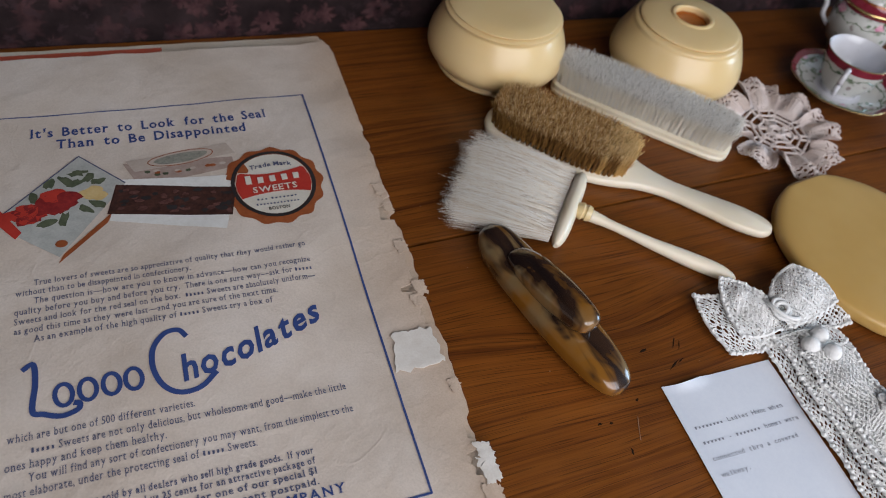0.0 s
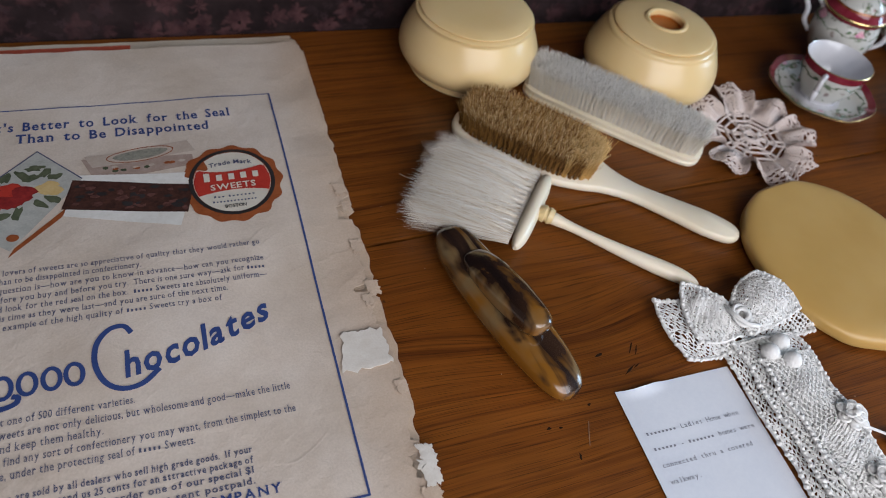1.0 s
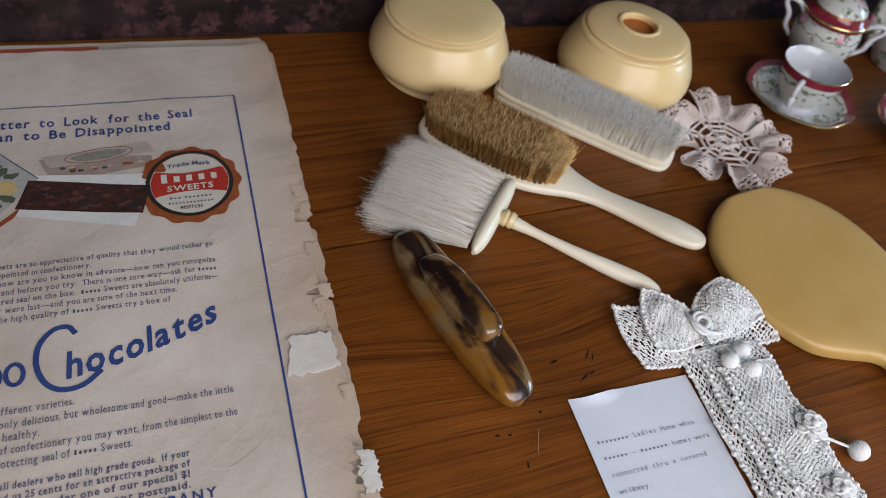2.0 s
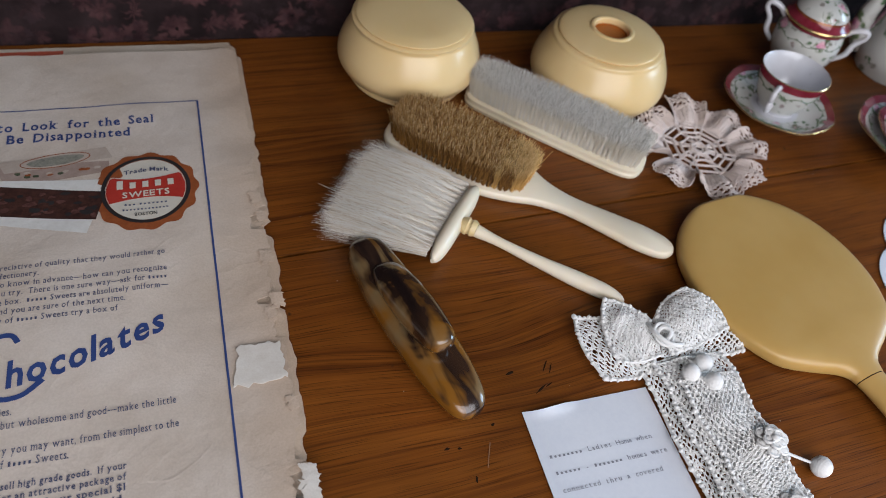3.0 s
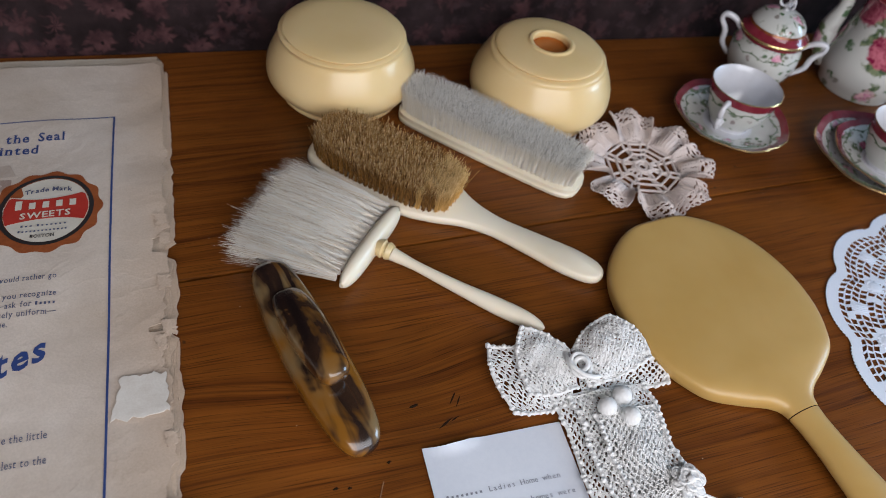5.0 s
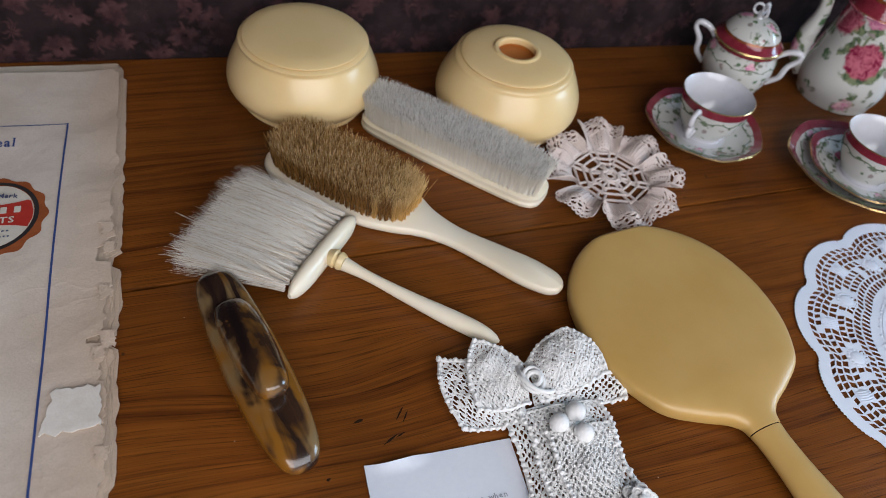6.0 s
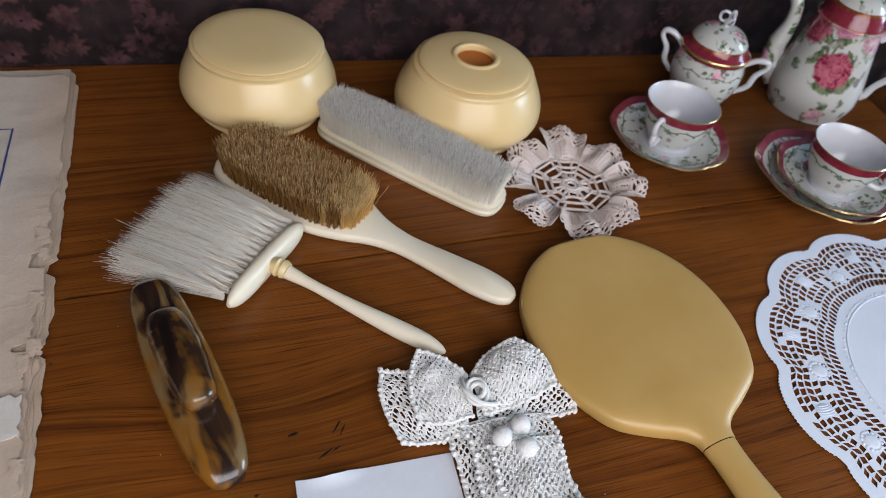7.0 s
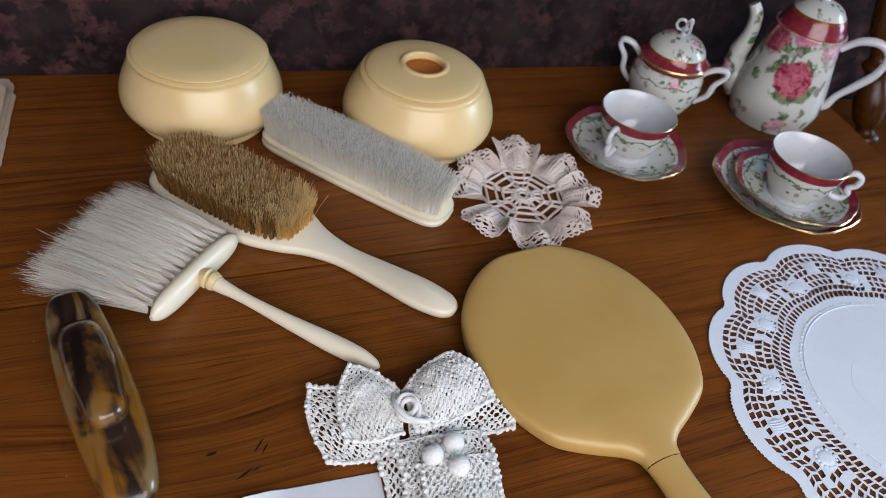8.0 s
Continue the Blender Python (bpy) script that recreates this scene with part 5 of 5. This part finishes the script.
for k in range(8):
    a0 = 2 * pi * k / 8 + 0.2

    def fan(u, v, a0=a0, k=k):
        half = 0.42 - 0.06 * v + 0.06 * sin(3 * k)
        a = a0 + pi / 8 + (u - 0.5) * 2 * half
        r = 0.0268 + v * (0.0190 + 0.0045 * sin(pi * u) + 0.0030 * sin(1.7 * k)) - 0.003 * v * abs(2 * u - 1) ** 2
        z = 0.0020 + 0.0016 * v + (0.0165 * v ** 0.7 * (1 - 0.62 * v)) * (0.5 + 0.5 * cos(2 * pi * (u - 0.5) * (1.35 + 0.5 * (k % 2)) + 0.9 * sin(2.3 * k))) + 0.0035 * v * abs(2 * u - 1) ** 1.5 * (k % 2)
        return (r * cos(a), r * sin(a), z)
    filet = k % 2 == 1
    f = part("ruffle", filet_geo(lambda u, v: fan(u, v * 0.60), 13, 8, 0.0008) if filet else sheet(lambda u, v: fan(u, v * 0.60), 24, 14, 0.0008), CR, crochet_doily, "square filet mesh ruffle" if filet else "close-worked ruffle")
    part("mesh_edge", net(lambda u, v: fan(u, 0.58 + 0.42 * v), 17, 8, 0.00062, 0.15, None, 60 + k), CR, f, "openwork border", 0)
    loops = []
    for i in range(11):
        p, q = Vector(fan(i / 11, 1.0)), Vector(fan((i + 1) / 11, 1.0))
        out = Vector((p.x + q.x, p.y + q.y, 0)).normalized() * 0.0030
        loops.append(tube([p, p * 0.8 + q * 0.2 + out * 0.8, (p + q) / 2 + out, p * 0.2 + q * 0.8 + out * 0.8, q], 0.00060, 5))
    part("picot_edge", join(*loops), CR, f)
    if filet:
        continue
    part("rib", join(*[tube([Vector(fan(u, 0.04 + 0.56 * q / 8)) + Vector((0, 0, 0.0003)) for q in range(9)], 0.0004, 5) for u in [0.06 + 0.88 * i / 11 for i in range(12)]]), CR, f)

# ---- paper doily ----
paper_doily = thing("paper_doily", pose(0.6820, 0.1455, 0, 0, 0, 2.0) @ Matrix.Diagonal((1.02, 1.02, 1.0, 1.0)), "round white paper doily with a pierced scalloped lace border", "paper doily")
SC = 12


def scal(a, r):
    k = max(0.0, (r - 0.060) / 0.050)
    return r + 0.0090 * k * (abs(cos(SC * a / 2)) ** 0.55 - 0.58)


def doily_point(a, r):
    rr = scal(a, r)
    return (rr * cos(a), rr * sin(a), 0.0008 + 0.0005 * noise.noise((rr * cos(a) * 18, rr * sin(a) * 18, 4.0)))


bm = bmesh.new()
cache = {}


def dv(a, r):
    key = (round(a, 6), round(r, 7))
    if key not in cache:
        cache[key] = bm.verts.new(doily_point(a, r))
    return cache[key]


ROWS_R = [0.0690, 0.0745, 0.0790, 0.0835, 0.0880, 0.0925, 0.0968, 0.1008, 0.1046]
rng = random.Random(5)
NC = 132
for j in range(len(ROWS_R) - 1):
    r0, r1 = ROWS_R[j], ROWS_R[j + 1]
    for i in range(NC):
        a0, a1 = 2 * pi * i / NC, 2 * pi * (i + 1) / NC
        c = [dv(a0, r0), dv(a1 if i < NC - 1 else 0.0, r0), dv(a1 if i < NC - 1 else 0.0, r1), dv(a0, r1)]
        am, rm = (i + 0.5) / NC * SC, (r0 + r1) / 2
        off = am - round(am)
        # a leaf behind each scallop, a flower behind each valley, and the stem between them
        leaf = hypot(off * 2 * pi / SC * rm / 0.0050, (rm - 0.0925) / 0.0060) < 0.85
        flower = hypot((0.5 - abs(off)) * 2 * pi / SC * rm / 0.0062, (rm - 0.0875) / 0.0056) < 0.85
        solid = leaf or flower or (j in (2, 3) and i % 11 in (3, 8)) or rng.random() < 0.03
        if solid:
            bm.faces.new(c)
        else:
            am = (a0 + a1) / 2
            skew = (0.26 if j < 2 else 0.20 * sin(i * 0.57 + j * 1.9)) * (a1 - a0)
            ka, kr = (0.39 + 0.05 * rng.random()) * (a1 - a0), (0.38 + 0.06 * rng.random()) * (r1 - r0)
            inn = [bm.verts.new(doily_point(am - ka * rng.uniform(0.75, 1) + skew, rm - kr)), bm.verts.new(doily_point(am + ka * rng.uniform(0.75, 1) + skew, rm - kr * 0.9)), bm.verts.new(doily_point(am + ka - skew, rm + kr)), bm.verts.new(doily_point(am - ka * rng.uniform(0.75, 1) - skew, rm + kr))]
            for q in range(4):
                bm.faces.new((c[q], c[(q + 1) % 4], inn[(q + 1) % 4], inn[q]))
# rim and plain middle
for r0, r1 in ((0.1046, 0.1075), (0.1075, 0.1112), (0.0, 0.015), (0.015, 0.035), (0.035, 0.052), (0.052, 0.0690)):
    for i in range(NC):
        a0, a1 = 2 * pi * i / NC, (2 * pi * (i + 1) / NC if i < NC - 1 else 0.0)
        if r0 == 0.0:
            bm.faces.new((dv(0.0, 0.0), dv(a0, r1), dv(a1, r1)))
        else:
            bm.faces.new((dv(a0, r0), dv(a1, r0), dv(a1, r1), dv(a0, r1)))
thick = bmesh.ops.extrude_face_region(bm, geom=bm.faces[:])
for v in thick["geom"]:
    if isinstance(v, bmesh.types.BMVert):
        v.co.z += 0.00035
part("lace_sheet", bm, "doily", paper_doily, smooth=30)
part("embossed_beads", join(*[ball((scal(a, 0.0640) * cos(a), scal(a, 0.0640) * sin(a), 0.0014), 0.0006 if i % 2 else 0.0009, 1, 0.6) for i, a in [(i, 2 * pi * i / 120) for i in range(120)]]), "doily", paper_doily, "raised dotted ring", kind="stuff")
part("beaded_rim", join(*[ball((scal(a, 0.1112) * cos(a), scal(a, 0.1112) * sin(a), 0.0010), 0.00060, 1, 0.5) for a in [2 * pi * (i + 0.5) / 330 for i in range(330)]]), "doily", paper_doily, "fine toothed rim", kind="stuff")
part("embossed_ring", join(tube([(0.0625 * cos(a), 0.0625 * sin(a), 0.0012) for a in [2 * pi * i / 120 for i in range(121)]], 0.00035, 5), tube([(0.036 * (1 + 0.03 * sin(5 * a)) * cos(a), 0.036 * (1 + 0.03 * sin(5 * a)) * sin(a), 0.0010) for a in [2 * pi * i / 90 for i in range(91)]], 0.0005, 5, 0.5)), "doily", paper_doily)
for k in range(SC * 2):
    a = 2 * pi * k / (SC * 2)
    rr = 0.0875 if k % 2 else 0.0925
    x, y = scal(a, rr) * cos(a), scal(a, rr) * sin(a)
    if k % 2:
        # a round flower: a low dome with a ring of dots
        bms = [ball((x, y, 0.0010), 0.0050, 2, 0.14)] + [ball((x + 0.0052 * cos(q), y + 0.0052 * sin(q), 0.0012), 0.0010, 1, 0.6) for q in [2 * pi * i / 14 for i in range(14)]]
    else:
        # a leaf with curved veins
        bms = [ball((x, y, 0.0010), 0.0040, 2, 0.14)]
        for q in range(-2, 3):
            bms.append(tube([(x + (0.0014 * q + 0.0010 * cos(s * 260)) * cos(a + 1.57) + s * cos(a), y + (0.0014 * q + 0.0010 * cos(s * 260)) * sin(a + 1.57) + s * sin(a), 0.0016 - 0.0001 * abs(q)) for s in [(-1 + 0.5 * w) * (0.0062 - 0.0010 * abs(q)) for w in range(5)]], [0.0002, 0.0004, 0.00045, 0.0004, 0.0002], 5, 0.6))
    part("embossed_flower", join(*bms), "doily", paper_doily, "raised paper flower")


# ---- toy-sized tea set ----
GR = "flowered toy tea set"


def garland(r, z, amp, n, tilt=0.0):
    """A wavy sprig with small leaves, lying on the glaze."""
    wave = lambda a: (r + amp * sin(9 * a)) if tilt == 0 else r
    rise = lambda a: z + (0.3 * (wave(a) - r) if tilt == 0 else amp * sin(9 * a))
    bms = [tube([(wave(a) * cos(a), wave(a) * sin(a), rise(a)) for a in [2 * pi * i / 108 for i in range(109)]], 0.00038, 4)]
    for i in range(n):
        a = 2 * pi * i / n
        w = wave(a) + (0.0009 if i % 2 else -0.0009) * (tilt == 0)
        zz = rise(a) + (0.0010 if i % 2 else -0.0010) * (tilt != 0)
        bms.append(ball((w * cos(a), w * sin(a), zz), 0.00115 if tilt == 0 else 0.00085, 1, 0.7))
    return join(*bms)


def saucer(parent, r, z, name="saucer"):
    k = r / 0.046
    prof = [(0.0, 0.0022), (0.015, 0.0020), (0.016, 0.0), (0.0185, 0.0), (0.0200, 0.0020), (0.030, 0.0048), (0.040, 0.0098), (0.0452, 0.0128), (0.0460, 0.0136), (0.0452, 0.0143), (0.0400, 0.0116), (0.0335, 0.0085), (0.0300, 0.0070), (0.0200, 0.0042), (0.0165, 0.0036), (0.0, 0.0036)]
    marks = [1, 1, 1, 1, 1, 1, 2, 2, 3, 2, 0, 0, 0, 1, 1]
    bm = lathe([(a * k, b * k) for a, b in prof], 84, marks, lambda a, q: 1 + 0.012 * (q / r) ** 3 * cos(7 * a) * (1 + 0.6 * cos(14 * a)))
    dish = part(name, bm, ["porcelain", "glaze", "maroon", "gold"], parent, m=pose(0, 0, z))
    part("garland", garland(0.0362 * k, 0.0101 * k, 0.0013, 30), "garland", dish, "green printed garland", kind="stuff")
    return dish


def cup_parts(parent, z, handle_deg):
    prof = [(0.0, 0.0030), (0.0125, 0.0028), (0.0130, 0.0), (0.0150, 0.0), (0.0155, 0.0030), (0.0185, 0.0070), (0.0218, 0.0140), (0.0240, 0.0225), (0.0252, 0.0272), (0.0262, 0.0325), (0.0266, 0.0337), (0.0260, 0.0342), (0.0254, 0.0336), (0.0243, 0.0270), (0.0225, 0.0190), (0.0190, 0.0105), (0.0145, 0.0060), (0.0, 0.0048)]
    marks = [1, 1, 1, 1, 0, 0, 0, 0, 2, 2, 3, 1, 1, 1, 1, 1, 1]
    c = part("cup", lathe(prof, 64, marks), ["porcelain", "glaze", "maroon", "gold"], parent, m=pose(0, 0, z))
    part("garland", garland(0.0244, 0.0228, 0.0010, 24, 1.0), "garland", c, "green printed garland", kind="stuff")
    h = curve_pts([(0.0245, 0, 0.0270), (0.0300, 0, 0.0310), (0.0350, 0, 0.0285), (0.0345, 0, 0.0225), (0.0310, 0, 0.0190), (0.0325, 0, 0.0140), (0.0285, 0, 0.0095), (0.0205, 0, 0.0105)], 6)
    part("handle", tube(h.tolist(), [0.0019 + 0.0004 * sin(i * 0.3) ** 2 for i in range(len(h))], 10), "glaze", c, m=pose(0, 0, 0, 0, 0, handle_deg))
    return c


def place(name, label, x, y, z, rz=0.0):
    return thing(name, pose(x, y, z, 0, 0, rz), label, name.replace("_", " "), GR)


S1 = (0.6010, 0.3660)
saucer(place("saucer", "white flowered porcelain saucer with maroon rim", *S1, 0.0), 0.0438, 0.0)
cup_parts(place("teacup", "small white flowered porcelain teacup with maroon band", S1[0] + 0.003, S1[1] + 0.002, 0.0034), 0, 212)
S2 = (0.6975, 0.3080)
saucer(place("saucer", "larger flowered saucer with maroon rim under another", *S2, 0.0), 0.0510, 0.0)
saucer(place("saucer", "white flowered saucer stacked on a larger one", S2[0] + 0.004, S2[1] - 0.004, 0.0042, 20), 0.0425, 0.0)
cup_parts(place("teacup", "small flowered teacup standing on stacked saucers", S2[0] + 0.004, S2[1] - 0.003, 0.0078), 0, -38)


def finial(z, r):
    bms = [lathe([(0.0, z - 0.002), (r * 0.5, z - 0.001), (r * 0.35, z + r * 0.6), (r * 0.55, z + r), (0.0, z + r * 1.2)], 20)]
    for k in range(3):
        a = 2 * pi * k / 3 + 0.4
        bms.append(tube([(r * 0.75 * cos(a) * (1 - cos(q)) * 0.9, r * 0.75 * sin(a) * (1 - cos(q)) * 0.9, z + r * 1.4 + r * 0.75 * sin(q)) for q in [2 * pi * i / 14 for i in range(15)]], r * 0.20, 7))
    return join(*bms)


def ear(pts, r):
    h = curve_pts(pts, 7)
    return tube(h.tolist(), [r * (0.88 + 0.2 * sin(i * 0.15) ** 2) for i in range(len(h))], 10)


SB = place("sugar_bowl", "flowered porcelain sugar bowl with lid and two handles", 0.6550, 0.4200, 0.0)
prof = curve_pts([(0.0, 0.0016), (0.0125, 0.0014), (0.0135, 0.0), (0.0160, 0.0004), (0.0175, 0.0040), (0.0225, 0.0110), (0.0262, 0.0210), (0.0272, 0.0300), (0.0262, 0.0370), (0.0248, 0.0425), (0.0255, 0.0465), (0.0240, 0.0470), (0.0, 0.0440)], 4)
part("bowl", lathe(prof.tolist(), 64, [2 if 37 <= j <= 43 else (1 if j < 12 or j > 43 else 0) for j in range(len(prof) - 1)]), ["porcelain", "glaze", "maroon"], SB)
lidp = curve_pts([(0.0262, 0.0462), (0.0266, 0.0480), (0.0235, 0.0510), (0.0215, 0.0540), (0.0200, 0.0575), (0.0150, 0.0625), (0.0070, 0.0655), (0.0, 0.0660)], 4)
lid = part("lid", lathe(lidp.tolist(), 64, [0 if j < 5 else (2 if j < 11 else (3 if j < 13 else 1)) for j in range(len(lidp) - 1)]), ["gold", "porcelain", "maroon", "maroon_gold"], SB, "domed lid with maroon and gilt band")
part("finial", finial(0.0655, 0.0052), "glaze", lid)
part("garland", garland(0.0266, 0.0352, 0.0010, 26, 1.0), "garland", SB, "green printed garland", kind="stuff")
for d in (1, -1):
    part("handle", ear([(0.0235 * d, 0, 0.0405), (0.0310 * d, 0, 0.0475), (0.0390 * d, 0, 0.0490), (0.0405 * d, 0, 0.0440), (0.0350 * d, 0, 0.0360), (0.0330 * d, 0, 0.0260), (0.0255 * d, 0, 0.0180)], 0.0022), "glaze", SB, m=pose(0, 0, 0, 0, 0, -38))

TP = place("teapot", "tall flowered porcelain teapot with maroon and gilt lid", 0.7550, 0.4090, 0.0)
prof = curve_pts([(0.0, 0.0018), (0.026, 0.0014), (0.0275, 0.0), (0.0305, 0.0006), (0.0318, 0.0050), (0.0345, 0.0130), (0.0352, 0.0210), (0.0335, 0.0330), (0.0300, 0.0480), (0.0270, 0.0620), (0.0252, 0.0730), (0.0256, 0.0768), (0.0245, 0.0785), (0.0, 0.0760)], 4)
part("pot", lathe(prof.tolist(), 72, [1 if j < 10 or j > 48 else 0 for j in range(len(prof) - 1)]), ["porcelain_big", "glaze"], TP)
lidp = curve_pts([(0.0248, 0.0778), (0.0250, 0.0795), (0.0232, 0.0830), (0.0216, 0.0870), (0.0192, 0.0910), (0.0140, 0.0965), (0.0060, 0.0995), (0.0, 0.1000)], 4)
lid = part("lid", lathe(lidp.tolist(), 64, [0 if j < 3 else (2 if j < 14 else (3 if j < 16 else 1)) for j in range(len(lidp) - 1)]), ["gold", "porcelain", "maroon", "maroon_gold"], TP, "domed lid with maroon and gilt band")
part("finial", finial(0.0995, 0.0062), "glaze", lid)
part("garland", garland(0.0246, 0.0665, 0.0012, 26, 1.0), "garland", TP, "green printed garland", kind="stuff")
SPOUT = -46
sp = curve_pts([(-0.0280, 0, 0.0160), (-0.0370, 0, 0.0240), (-0.0405, 0, 0.0400), (-0.0385, 0, 0.0580), (-0.0400, 0, 0.0720), (-0.0450, 0, 0.0800)], 6)
rad = np.interp(np.linspace(0, 1, len(sp)), [0, 0.3, 0.6, 1], [0.0135, 0.0092, 0.0056, 0.0042])
part("spout", tube(sp.tolist(), rad.tolist(), 18), "porcelain_big", TP, m=pose(0, 0, 0, 0, 0, SPOUT))
part("handle", ear([(0.0255, 0, 0.0700), (0.0350, 0, 0.0800), (0.0480, 0, 0.0830), (0.0570, 0, 0.0760), (0.0560, 0, 0.0620), (0.0480, 0, 0.0480), (0.0400, 0, 0.0360), (0.0370, 0, 0.0270), (0.0340, 0, 0.0230)], 0.0030), "glaze", TP, m=pose(0, 0, 0, 0, 0, SPOUT))
